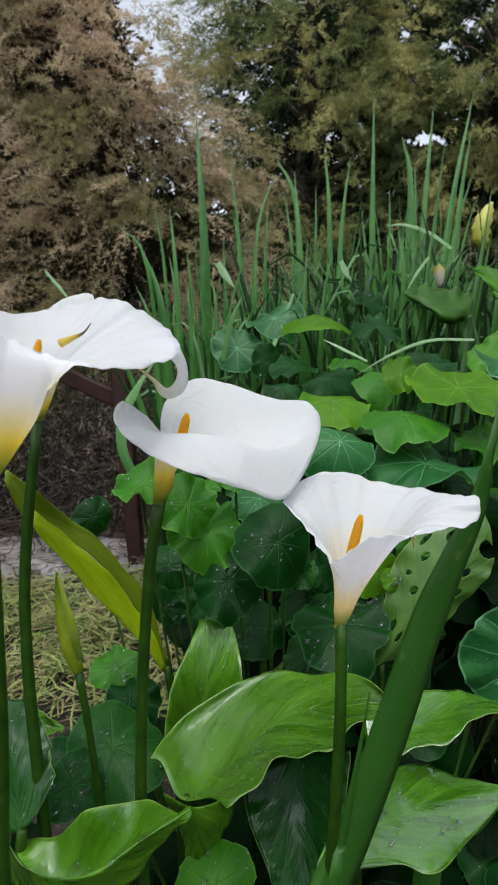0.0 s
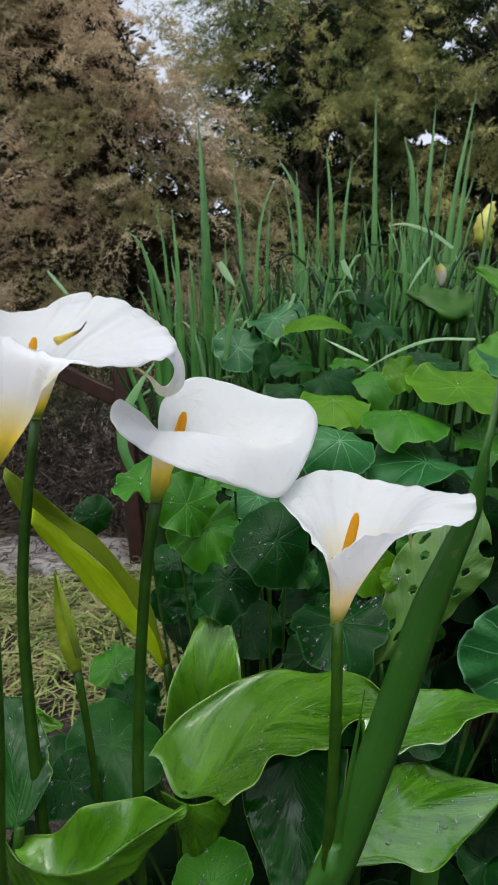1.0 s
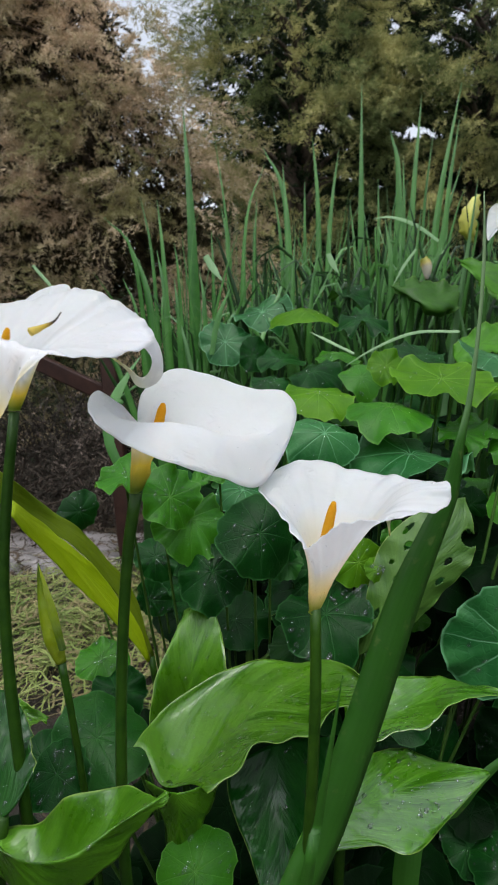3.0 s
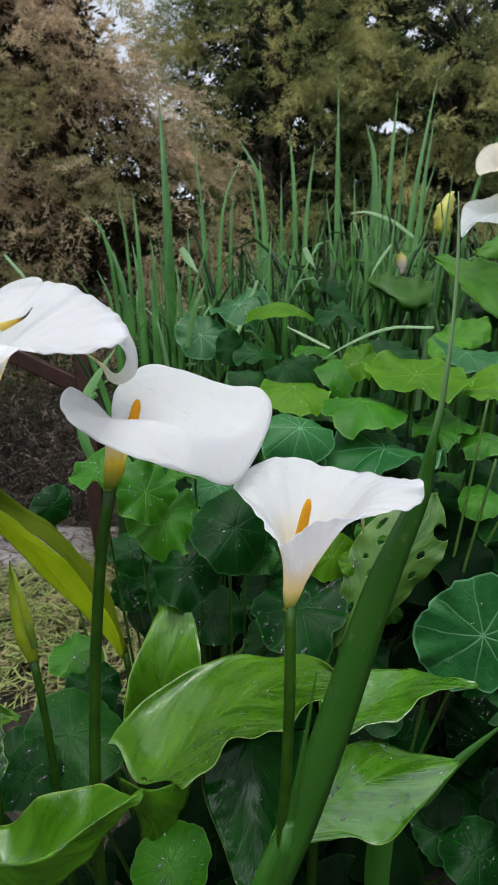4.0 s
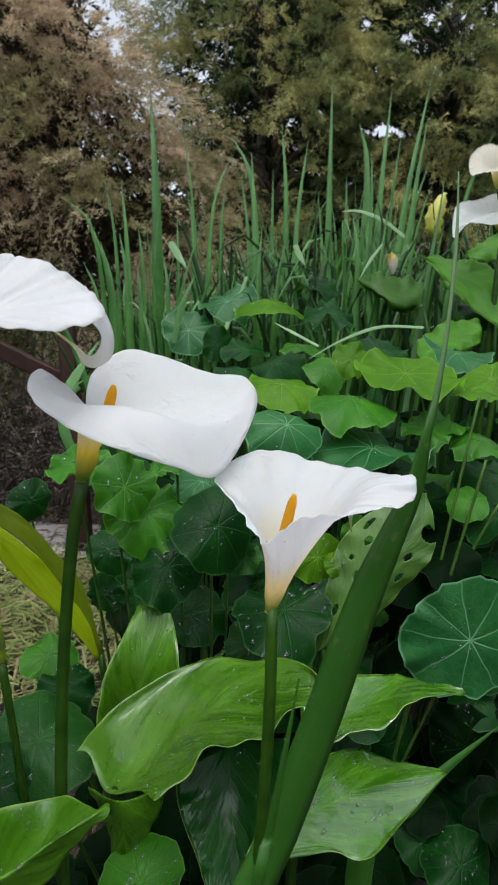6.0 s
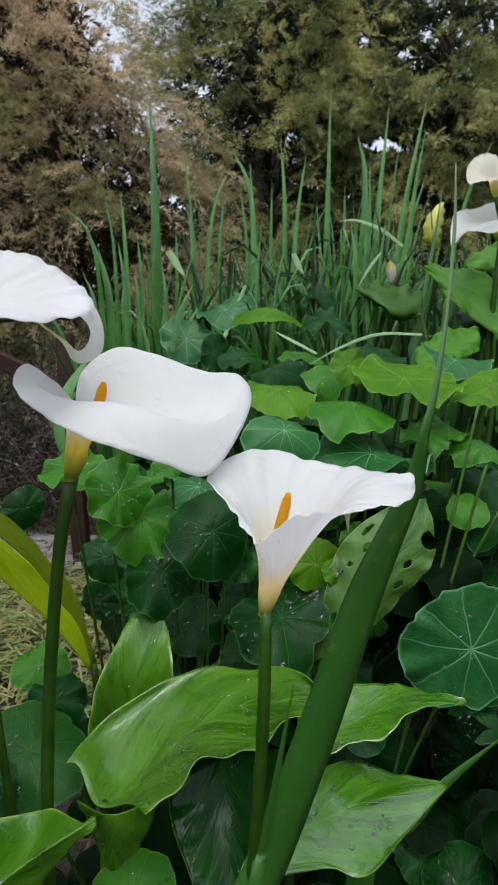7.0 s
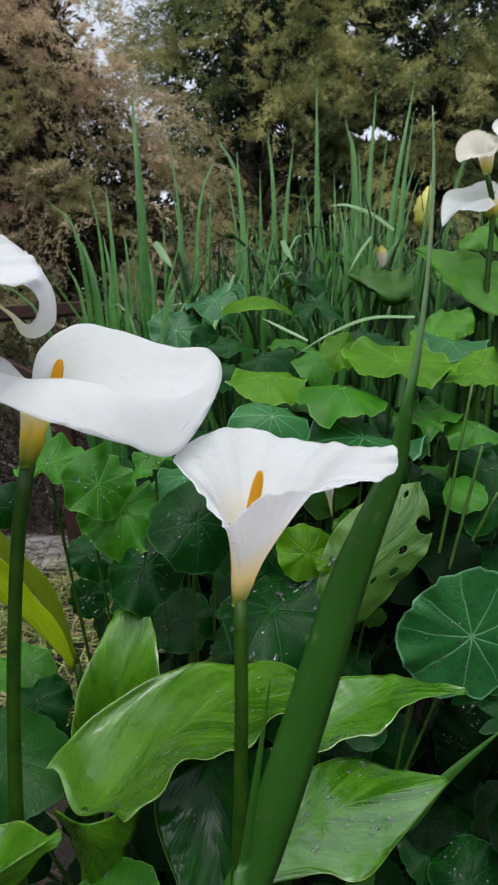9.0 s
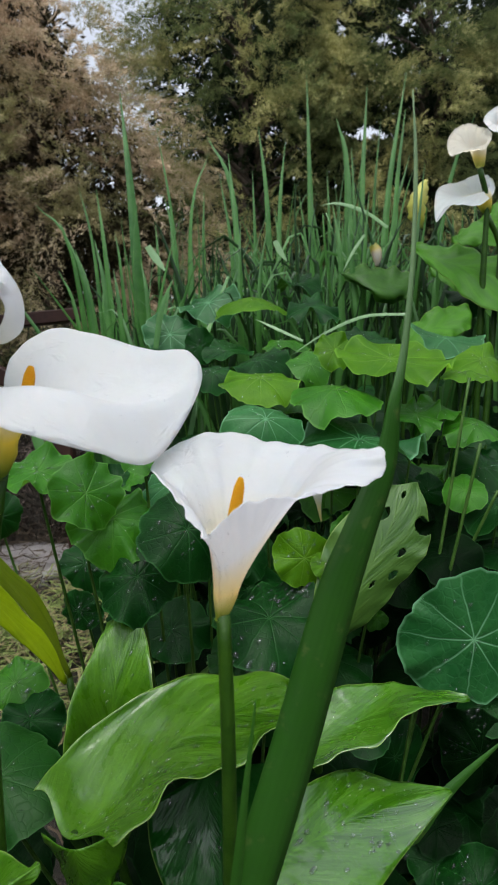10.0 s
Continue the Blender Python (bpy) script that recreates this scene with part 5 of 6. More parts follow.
# large leaf across the middle, its base lobes rolled outwards
calla_leaf(calla, M_CALLA_SATIN,
    [(-0.097, 0.509, 0.565), (-0.084, 0.552, 0.564), (-0.029, 0.595, 0.586), (0.019, 0.616, 0.592), (0.075, 0.598, 0.607), (0.114, 0.541, 0.634), (0.136, 0.491, 0.637)],
    [(-0.064, 0.472, 0.556), (-0.039, 0.504, 0.549), (-0.001, 0.528, 0.572), (0.037, 0.536, 0.593), (0.073, 0.528, 0.609), (0.106, 0.500, 0.627), (0.137, 0.486, 0.634)],
    [(-0.020, 0.428, 0.586), (-0.000, 0.433, 0.596), (0.024, 0.442, 0.612), (0.051, 0.453, 0.614), (0.074, 0.461, 0.615), (0.106, 0.470, 0.630), (0.137, 0.480, 0.632)],
    [(-0.058, 0.474, 0.554), (-0.033, 0.490, 0.487), (0.0, 0.58, 0.0)], waves=2.0, rain=420, bead=0.0014, ripple=0.004, nu=31,
    lips=([(-0.086, 0.507, 0.562), (-0.072, 0.553, 0.556), (-0.018, 0.589, 0.578), (0.025, 0.596, 0.591), (0.074, 0.578, 0.607), (0.112, 0.531, 0.630), (0.136, 0.489, 0.636)],
          [(-0.034, 0.450, 0.574), (-0.013, 0.461, 0.577), (0.015, 0.475, 0.592), (0.046, 0.479, 0.604), (0.073, 0.480, 0.612), (0.106, 0.480, 0.628), (0.137, 0.483, 0.633)]))
# upright leaf, hollow below, its top rolled back
calla_leaf(calla, M_CALLA,
    [(-0.095, 0.585, 0.499), (-0.095, 0.597, 0.547), (-0.088, 0.614, 0.582), (-0.074, 0.648, 0.607), (-0.0635, 0.680, 0.624), (-0.062, 0.715, 0.612)],
    [(-0.061, 0.612, 0.481), (-0.056, 0.630, 0.537), (-0.051, 0.640, 0.578), (-0.047, 0.660, 0.612), (-0.045, 0.684, 0.633), (-0.045, 0.722, 0.621)],
    [(-0.023, 0.585, 0.499), (-0.010, 0.600, 0.554), (-0.008, 0.620, 0.593), (-0.014, 0.650, 0.613), (-0.0235, 0.678, 0.630), (-0.027, 0.715, 0.618)],
    [(-0.061, 0.612, 0.481), (-0.056, 0.625, 0.396), (-0.02, 0.72, 0.0)], ripple=0.0012, nv=44)
# big leaf at the foot of the sword leaf
calla_leaf(calla, M_CALLA_WET,
    [(0.102, 0.472, 0.569), (0.141, 0.501, 0.563), (0.173, 0.524, 0.550), (0.203, 0.518, 0.542), (0.252, 0.503, 0.540)],
    [(0.052, 0.390, 0.563), (0.099, 0.429, 0.551), (0.152, 0.463, 0.547), (0.203, 0.488, 0.542), (0.253, 0.501, 0.540)],
    [(0.090, 0.403, 0.549), (0.124, 0.413, 0.544), (0.154, 0.412, 0.537), (0.194, 0.451, 0.530), (0.254, 0.498, 0.540)],
    [(0.052, 0.390, 0.561), (0.044, 0.389, 0.483), (0.06, 0.52, 0.0)], rain=160, bead=0.0017, ripple=0.0008)
# leaf to the right behind the sword leaf
calla_leaf(calla, M_CALLA_WET,
    [(0.122, 0.575, 0.587), (0.174, 0.586, 0.589), (0.218, 0.586, 0.592), (0.247, 0.566, 0.597), (0.286, 0.542, 0.600)],
    [(0.119, 0.526, 0.562), (0.162, 0.538, 0.573), (0.206, 0.550, 0.587), (0.235, 0.537, 0.604), (0.287, 0.539, 0.599)],
    [(0.134, 0.498, 0.574), (0.166, 0.504, 0.582), (0.194, 0.500, 0.592), (0.227, 0.517, 0.606), (0.286, 0.536, 0.598)],
    [(0.116, 0.512, 0.572), (0.114, 0.521, 0.491), (0.12, 0.62, 0.0)], ripple=0.0012, waves=3)
# low leaf hollowed like a trough, its near rim turned up
calla_leaf(calla, M_CALLA,
    [(-0.1831, 0.4019, 0.5759), (-0.1519, 0.4025, 0.5803), (-0.1267, 0.3962, 0.6075), (-0.0995, 0.3924, 0.6165), (-0.0762, 0.3884, 0.6237), (-0.0545, 0.3647, 0.6348), (-0.0393, 0.3470, 0.6526)],
    [(-0.1618, 0.3355, 0.6427), (-0.1450, 0.3281, 0.6261), (-0.1232, 0.3226, 0.6230), (-0.0974, 0.3214, 0.6287), (-0.0736, 0.3301, 0.6402), (-0.0528, 0.3393, 0.6484), (-0.0392, 0.3459, 0.6522)],
    [(-0.1650, 0.3417, 0.6149), (-0.1471, 0.3336, 0.5931), (-0.1236, 0.3276, 0.5868), (-0.0964, 0.3272, 0.5979), (-0.0717, 0.3358, 0.6164), (-0.0514, 0.3419, 0.6381), (-0.0392, 0.3461, 0.6500)],
    [(-0.166, 0.345, 0.590), (-0.186, 0.346, 0.535), (-0.16, 0.5, 0.0)], ripple=0.0016, waves=3, nu=41, nv=48, rain=160, bead=0.0012,
    lips=([(-0.1709, 0.3722, 0.5803), (-0.1480, 0.3701, 0.5659), (-0.1210, 0.3710, 0.5720), (-0.0970, 0.3689, 0.5928), (-0.0755, 0.3667, 0.6132), (-0.0551, 0.3548, 0.6364), (-0.0393, 0.3469, 0.6522)],
          [(-0.1618, 0.3343, 0.6413), (-0.1448, 0.3264, 0.6249), (-0.1227, 0.3210, 0.6218), (-0.0966, 0.3197, 0.6275), (-0.0731, 0.3289, 0.6389), (-0.0523, 0.3387, 0.6473), (-0.0392, 0.3459, 0.6519)]))
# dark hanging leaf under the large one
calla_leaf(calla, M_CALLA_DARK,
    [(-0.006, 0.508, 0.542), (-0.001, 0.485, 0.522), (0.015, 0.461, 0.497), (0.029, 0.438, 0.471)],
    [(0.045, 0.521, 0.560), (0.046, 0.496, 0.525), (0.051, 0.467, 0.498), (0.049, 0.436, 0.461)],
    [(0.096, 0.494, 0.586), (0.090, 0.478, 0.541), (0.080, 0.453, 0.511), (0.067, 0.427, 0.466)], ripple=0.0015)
# folded leaf base below the large leaf
calla_leaf(calla, M_CALLA,
    [(-0.077, 0.461, 0.569), (-0.065, 0.458, 0.546), (-0.058, 0.455, 0.521), (-0.053, 0.458, 0.472)],
    [(-0.043, 0.428, 0.583), (-0.042, 0.430, 0.564), (-0.044, 0.437, 0.535), (-0.048, 0.448, 0.476)],
    [(-0.008, 0.453, 0.578), (-0.016, 0.449, 0.554), (-0.028, 0.450, 0.525), (-0.042, 0.448, 0.476)], ripple=0.0006)
# leaves at the edge by the tall stem
calla_leaf(calla, M_CALLA_GLOSSY,
    [(-0.219, 0.412, 0.577), (-0.224, 0.436, 0.603), (-0.223, 0.460, 0.632), (-0.227, 0.483, 0.647)],
    [(-0.175, 0.394, 0.593), (-0.187, 0.417, 0.613), (-0.202, 0.450, 0.634), (-0.216, 0.482, 0.646)],
    [(-0.154, 0.408, 0.620), (-0.163, 0.430, 0.633), (-0.181, 0.461, 0.637), (-0.201, 0.482, 0.644)],
    [(-0.175, 0.394, 0.593), (-0.187, 0.404, 0.518), (-0.2, 0.55, 0.0)])
calla_leaf(calla, M_CALLA,
    [(-0.237, 0.474, 0.584), (-0.216, 0.485, 0.593), (-0.196, 0.496, 0.596), (-0.179, 0.506, 0.597)],
    [(-0.246, 0.496, 0.602), (-0.224, 0.507, 0.605), (-0.201, 0.511, 0.599), (-0.180, 0.511, 0.596)],
    [(-0.256, 0.519, 0.616), (-0.230, 0.524, 0.620), (-0.203, 0.518, 0.610), (-0.179, 0.512, 0.597)])
# yellowing leaf folded along its rib: bright near half, olive far half
# one leaf in two colours: light through the near half is painted in
calla_leaf(calla, M_CALLA_YELLOW,
    [(-0.199, 0.500, 0.807), (-0.188, 0.530, 0.769), (-0.174, 0.560, 0.730), (-0.157, 0.589, 0.689), (-0.137, 0.619, 0.645), (-0.120, 0.639, 0.608), (-0.106, 0.654, 0.573)],
    [(-0.199, 0.506, 0.811), (-0.187, 0.541, 0.775), (-0.172, 0.576, 0.738), (-0.155, 0.606, 0.697), (-0.134, 0.630, 0.653), (-0.117, 0.645, 0.617), (-0.104, 0.654, 0.575)],
    [(-0.202, 0.516, 0.816), (-0.188, 0.557, 0.779), (-0.170, 0.592, 0.743), (-0.152, 0.622, 0.703), (-0.132, 0.641, 0.659), (-0.115, 0.651, 0.624), (-0.102, 0.655, 0.578)], None, "", ripple=0.001)
calla_leaf(calla, M_CALLA_OLIVE,
    [(-0.214, 0.491, 0.848), (-0.205, 0.515, 0.803), (-0.189, 0.566, 0.773), (-0.169, 0.597, 0.740), (-0.152, 0.626, 0.700), (-0.131, 0.645, 0.655), (-0.101, 0.659, 0.575)],
    [(-0.216, 0.496, 0.852), (-0.203, 0.526, 0.816), (-0.191, 0.582, 0.778), (-0.170, 0.617, 0.743), (-0.149, 0.642, 0.700), (-0.126, 0.656, 0.658), (-0.100, 0.661, 0.578)],
    [(-0.217, 0.502, 0.855), (-0.199, 0.537, 0.822), (-0.191, 0.593, 0.784), (-0.171, 0.633, 0.747), (-0.147, 0.657, 0.702), (-0.123, 0.666, 0.659), (-0.099, 0.663, 0.579)],
    [(-0.102, 0.660, 0.578), (-0.093, 0.664, 0.500), (-0.09, 0.75, 0.0)], ripple=0.001)
# pale, insect-eaten leaf
calla_leaf(calla, M_CALLA_PALE,
    [(0.164, 0.710, 0.544), (0.178, 0.722, 0.619), (0.195, 0.733, 0.686), (0.235, 0.747, 0.725), (0.286, 0.757, 0.750)],
    [(0.174, 0.702, 0.557), (0.215, 0.704, 0.619), (0.253, 0.715, 0.669), (0.278, 0.731, 0.710), (0.306, 0.756, 0.752)],
    [(0.197, 0.711, 0.560), (0.264, 0.715, 0.614), (0.305, 0.720, 0.659), (0.326, 0.729, 0.691), (0.321, 0.760, 0.753)],
    [(0.175, 0.706, 0.555), (0.180, 0.715, 0.458), (0.2, 0.85, 0.0)], "pale green leaf eaten full of holes",
    nv=120, nu=84, holes=((0.24, 0.62, 0.035, 0.03), (0.12, 0.72, 0.03, 0.045), (0.36, 0.80, 0.06, 0.04), (0.30, 0.42, 0.04, 0.022), (0.22, 0.22, 0.05, 0.03), (0.42, 0.16, 0.05, 0.03), (0.80, 0.46, 0.05, 0.03), (0.74, 0.60, 0.04, 0.03), (0.62, 0.40, 0.025, 0.02), (0.9, 0.78, 0.12, 0.05), (0.52, 0.93, 0.05, 0.02), (0.18, 0.5, 0.022, 0.015)))
calla_leaf(calla, M_CALLA_PALE,
    [(0.024, 0.784, 0.495), (0.066, 0.797, 0.514), (0.118, 0.808, 0.520), (0.178, 0.806, 0.505)],
    [(0.028, 0.764, 0.497), (0.073, 0.771, 0.511), (0.122, 0.777, 0.514), (0.178, 0.785, 0.499)],
    [(0.039, 0.744, 0.493), (0.078, 0.745, 0.503), (0.126, 0.745, 0.505), (0.178, 0.763, 0.489)],
    None, "pale ragged leaf eaten by insects", nv=40, nu=31, holes=((0.3, 0.2, 0.12, 0.06), (0.5, 0.45, 0.16, 0.05), (0.25, 0.65, 0.12, 0.05), (0.6, 0.8, 0.2, 0.05), (0.75, 0.3, 0.1, 0.04)))
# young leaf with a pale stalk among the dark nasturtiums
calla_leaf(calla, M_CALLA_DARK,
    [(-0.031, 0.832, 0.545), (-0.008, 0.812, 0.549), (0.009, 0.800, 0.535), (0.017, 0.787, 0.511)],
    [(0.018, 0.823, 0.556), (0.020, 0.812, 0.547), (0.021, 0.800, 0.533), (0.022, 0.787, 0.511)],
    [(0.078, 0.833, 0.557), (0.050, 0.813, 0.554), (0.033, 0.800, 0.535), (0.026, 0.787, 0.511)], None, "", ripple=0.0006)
part("leaf_stalk", tube_mesh("leaf_stalk", [(0.022, 0.801, 0.543), (0.021, 0.787, 0.515), (0.021, 0.790, 0.460), (0.02, 0.86, 0.0)], [0.003, 0.006, 0.005, 0.006], 8, 14), M_STALK, calla)

# callas in the background
far = thing("calla_plant", (0.75, 1.6, 0), "calla plant with wide dark leaves beside the reeds", "calla plant")
calla_leaf(far, M_CALLA_FAR,
    [(0.661, 1.714, 1.225), (0.739, 1.665, 1.208), (0.802, 1.628, 1.191), (0.951, 1.579, 1.138)],
    [(0.654, 1.714, 1.218), (0.720, 1.620, 1.161), (0.791, 1.569, 1.125), (0.913, 1.510, 1.058)],
    [(0.657, 1.713, 1.212), (0.701, 1.573, 1.106), (0.763, 1.507, 1.033), (0.885, 1.455, 0.942)], ripple=0.007, waves=2.5)
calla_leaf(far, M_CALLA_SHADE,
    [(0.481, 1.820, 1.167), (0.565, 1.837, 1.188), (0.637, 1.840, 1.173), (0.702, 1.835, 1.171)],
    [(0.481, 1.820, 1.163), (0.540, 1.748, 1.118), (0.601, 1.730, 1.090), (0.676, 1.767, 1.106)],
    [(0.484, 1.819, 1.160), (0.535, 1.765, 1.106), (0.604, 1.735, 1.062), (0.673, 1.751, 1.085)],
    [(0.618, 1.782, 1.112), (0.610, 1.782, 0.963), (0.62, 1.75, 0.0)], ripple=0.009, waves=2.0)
calla_leaf(far, M_CALLA_FAR,
    [(0.566, 1.510, 0.954), (0.608, 1.524, 1.003), (0.671, 1.534, 1.031), (0.743, 1.529, 1.033)],
    [(0.562, 1.478, 0.939), (0.623, 1.488, 0.972), (0.685, 1.497, 0.992), (0.740, 1.505, 1.008)],
    [(0.568, 1.454, 0.917), (0.631, 1.453, 0.943), (0.689, 1.471, 0.956), (0.738, 1.490, 0.976)],
    [(0.569, 1.477, 0.936), (0.560, 1.490, 0.812), (0.55, 1.5, 0.0)], ripple=0.007, waves=2.5)
for a, b, c in (((0.809, 1.789, 1.256), (0.904, 1.807, 1.291), (1.026, 1.770, 1.233)), ((0.910, 1.839, 1.307), (0.973, 1.841, 1.348), (1.074, 1.825, 1.293)), ((0.758, 1.833, 1.183), (0.846, 1.788, 1.125), (0.967, 1.743, 1.018))):
    calla_leaf(far, M_CALLA_FAR,
        [lerp(a, (a[0], a[1], a[2] - 0.02), 1), (b[0], b[1], b[2] + 0.02), (c[0], c[1], c[2] + 0.03)],
        [a, (b[0], b[1] - 0.03, b[2] - 0.02), c],
        [(a[0], a[1] - 0.02, a[2] - 0.03), (b[0], b[1] - 0.06, b[2] - 0.07), (c[0], c[1] - 0.05, c[2] - 0.06)], ripple=0.007, waves=2.5)


# ---------------------------------------------------------------- sword leaves in front
sword = thing("sword_leaf_plant", (0.03, 0.45, 0), "large dark green sword-shaped leaf with a fine ridge", "sword leaf")
part("leaf", blade_mesh("leaf", [(0.005, 0.43, 0.0), (0.015, 0.425, 0.25), (0.039, 0.362, 0.506), (0.075, 0.371, 0.600), (0.104, 0.379, 0.684), (0.129, 0.383, 0.768), (0.144, 0.384, 0.810), (0.159, 0.385, 0.850), (0.163, 0.382, 0.885), (0.170, 0.387, 0.915), (0.177, 0.395, 0.961), (0.181, 0.402, 1.014), (0.181, 0.408, 1.058)],
    0.036, 0.3, 70, (0.15, -1, 0.1), widths=(0.028, 0.030, 0.031, 0.031, 0.030, 0.0265, 0.021, 0.0145, 0.0074, 0.0044, 0.0028, 0.0023, 0.0005)), M_BLADE_DRY, sword, "", 0.0006)
part("leaf", blade_mesh("leaf", [(0.01, 0.43, 0.0), (0.055, 0.349, 0.559), (0.063, 0.343, 0.626), (0.070, 0.337, 0.690), (0.077, 0.338, 0.742)], 0.015, 0.3, 20, (0.3, -1, 0.1), 0.8), M_BLADE, sword)
part("leaf", blade_mesh("leaf", [(0.20, 0.5, 0.0), (0.175, 0.501, 0.427), (0.225, 0.515, 0.481), (0.266, 0.527, 0.517), (0.328, 0.539, 0.560)], 0.026, 0.35, 24, (-0.5, -1, -0.3), 0.5), M_BLADE, sword)


# ---------------------------------------------------------------- calla flowers
def stem_part(flower, pts, r):
    pts = list(pts[:-1]) + [lerp(pts[-2], pts[-1], k) for k in (0.12, 0.35, 0.65, 1.0)]
    r = [k * 0.86 for k in list(r[:-1]) + [r[-1]] * 4]
    part("stem", tube_mesh("stem", pts, r, 14, 28), M_STEM, flower)


lily = thing("calla_lily", (0.05, 0.44, 0), "white calla lily with a peach-tinted tube on a green stem", "calla lily", "calla lilies")
part("spathe", spathe_mesh("spathe", (0.0617, 0.3678, 0.7713), (0.02, 0, 1), 0.0036, (0.0669, 0.3689, 0.7964), 0.0098,
    [(0.0596, 0.3574, 0.8058), (0.0564, 0.3616, 0.8141), (0.0533, 0.3699, 0.8215), (0.0470, 0.3887, 0.8319), (0.0554, 0.4065, 0.8424), (0.0711, 0.4159, 0.8445), (0.0878, 0.4159, 0.8434), (0.1055, 0.4065, 0.8424), (0.1181, 0.3950, 0.8445), (0.1202, 0.3866, 0.8465), (0.1202, 0.3783, 0.8465), (0.1129, 0.3689, 0.8434), (0.1024, 0.3595, 0.8382), (0.0909, 0.3563, 0.8319), (0.0815, 0.3532, 0.8236), (0.0721, 0.3511, 0.8162), (0.0637, 0.3543, 0.8079)],
    [(0.0533, 0.3543, 0.8204), (0.0491, 0.3637, 0.8277), (0.0408, 0.3793, 0.8382), (0.0261, 0.4002, 0.8528), (0.0449, 0.4264, 0.8643), (0.0721, 0.4399, 0.8643), (0.0982, 0.4358, 0.8580), (0.1233, 0.4211, 0.8539), (0.1421, 0.3950, 0.8559), (0.1526, 0.3762, 0.8601), (0.1526, 0.3678, 0.8580), (0.1473, 0.3595, 0.8507), (0.1254, 0.3511, 0.8465), (0.1055, 0.3469, 0.8445), (0.0878, 0.3438, 0.8424), (0.0711, 0.3417, 0.8382), (0.0606, 0.3469, 0.8288)], closed=True),
    M_SPATHE_SOFT, lily, "", 0.0008, True)
part("spathe_tip", tube_mesh("spathe_tip", [(0.1200, 0.418, 0.850), (0.1245, 0.428, 0.838), (0.1285, 0.435, 0.824), (0.1305, 0.439, 0.812), (0.132, 0.440, 0.802)], [0.002, 0.0060, 0.0042, 0.0015, 0.0005], 12, 20), M_HOOK, lily, "curled pale yellow tip")
part("spadix", spadix_mesh("spadix", (0.0669, 0.3731, 0.8100), (0.0752, 0.3720, 0.8486), 0.0035), M_SPADIX, lily)
stem_part(lily, [(0.0627, 0.3678, 0.7765), (0.0627, 0.3616, 0.7170), (0.0617, 0.3640, 0.6553), (0.0596, 0.3710, 0.5801), (0.052, 0.44, 0.0)], [0.0045, 0.0048, 0.005, 0.0055, 0.007])

lily = thing("calla_lily", (-0.07, 0.52, 0), "white calla lily with a rolled rim and orange spadix", "calla lily", "calla lilies")
part("spathe", spathe_mesh("spathe", (-0.068, 0.419, 0.845), (0.05, 0, 1), 0.0046, (-0.060, 0.424, 0.875), 0.0112,
    [(-0.062, 0.439, 0.892), (-0.058, 0.450, 0.904), (-0.044, 0.459, 0.910), (-0.021, 0.461, 0.908), (0.004, 0.458, 0.902), (0.022, 0.445, 0.896), (0.021, 0.425, 0.888), (0.004, 0.408, 0.889), (-0.016, 0.398, 0.896), (-0.038, 0.397, 0.900), (-0.056, 0.399, 0.900), (-0.067, 0.389, 0.903), (-0.076, 0.388, 0.908), (-0.075, 0.408, 0.907), (-0.068, 0.430, 0.895)],
    [(-0.070, 0.444, 0.893), (-0.068, 0.462, 0.918), (-0.046, 0.478, 0.936), (-0.015, 0.480, 0.932), (0.021, 0.472, 0.920), (0.049, 0.458, 0.917), (0.055, 0.442, 0.895), (0.028, 0.396, 0.856), (-0.000, 0.374, 0.865), (-0.033, 0.364, 0.878), (-0.061, 0.365, 0.890), (-0.078, 0.357, 0.904), (-0.090, 0.378, 0.915), (-0.089, 0.401, 0.922), (-0.077, 0.430, 0.908)], closed=True, ripple=0.0006),
    M_SPATHE, lily, "", 0.0008, True)
part("spadix", spadix_mesh("spadix", (-0.056, 0.434, 0.876), (-0.0468, 0.431, 0.9115), 0.0039), M_SPADIX, lily)
stem_part(lily, [(-0.067, 0.420, 0.848), (-0.075, 0.415, 0.798), (-0.082, 0.411, 0.709), (-0.085, 0.407, 0.616), (-0.085, 0.406, 0.532), (-0.07, 0.53, 0.0)], [0.0055, 0.005, 0.0052, 0.0056, 0.006, 0.007])

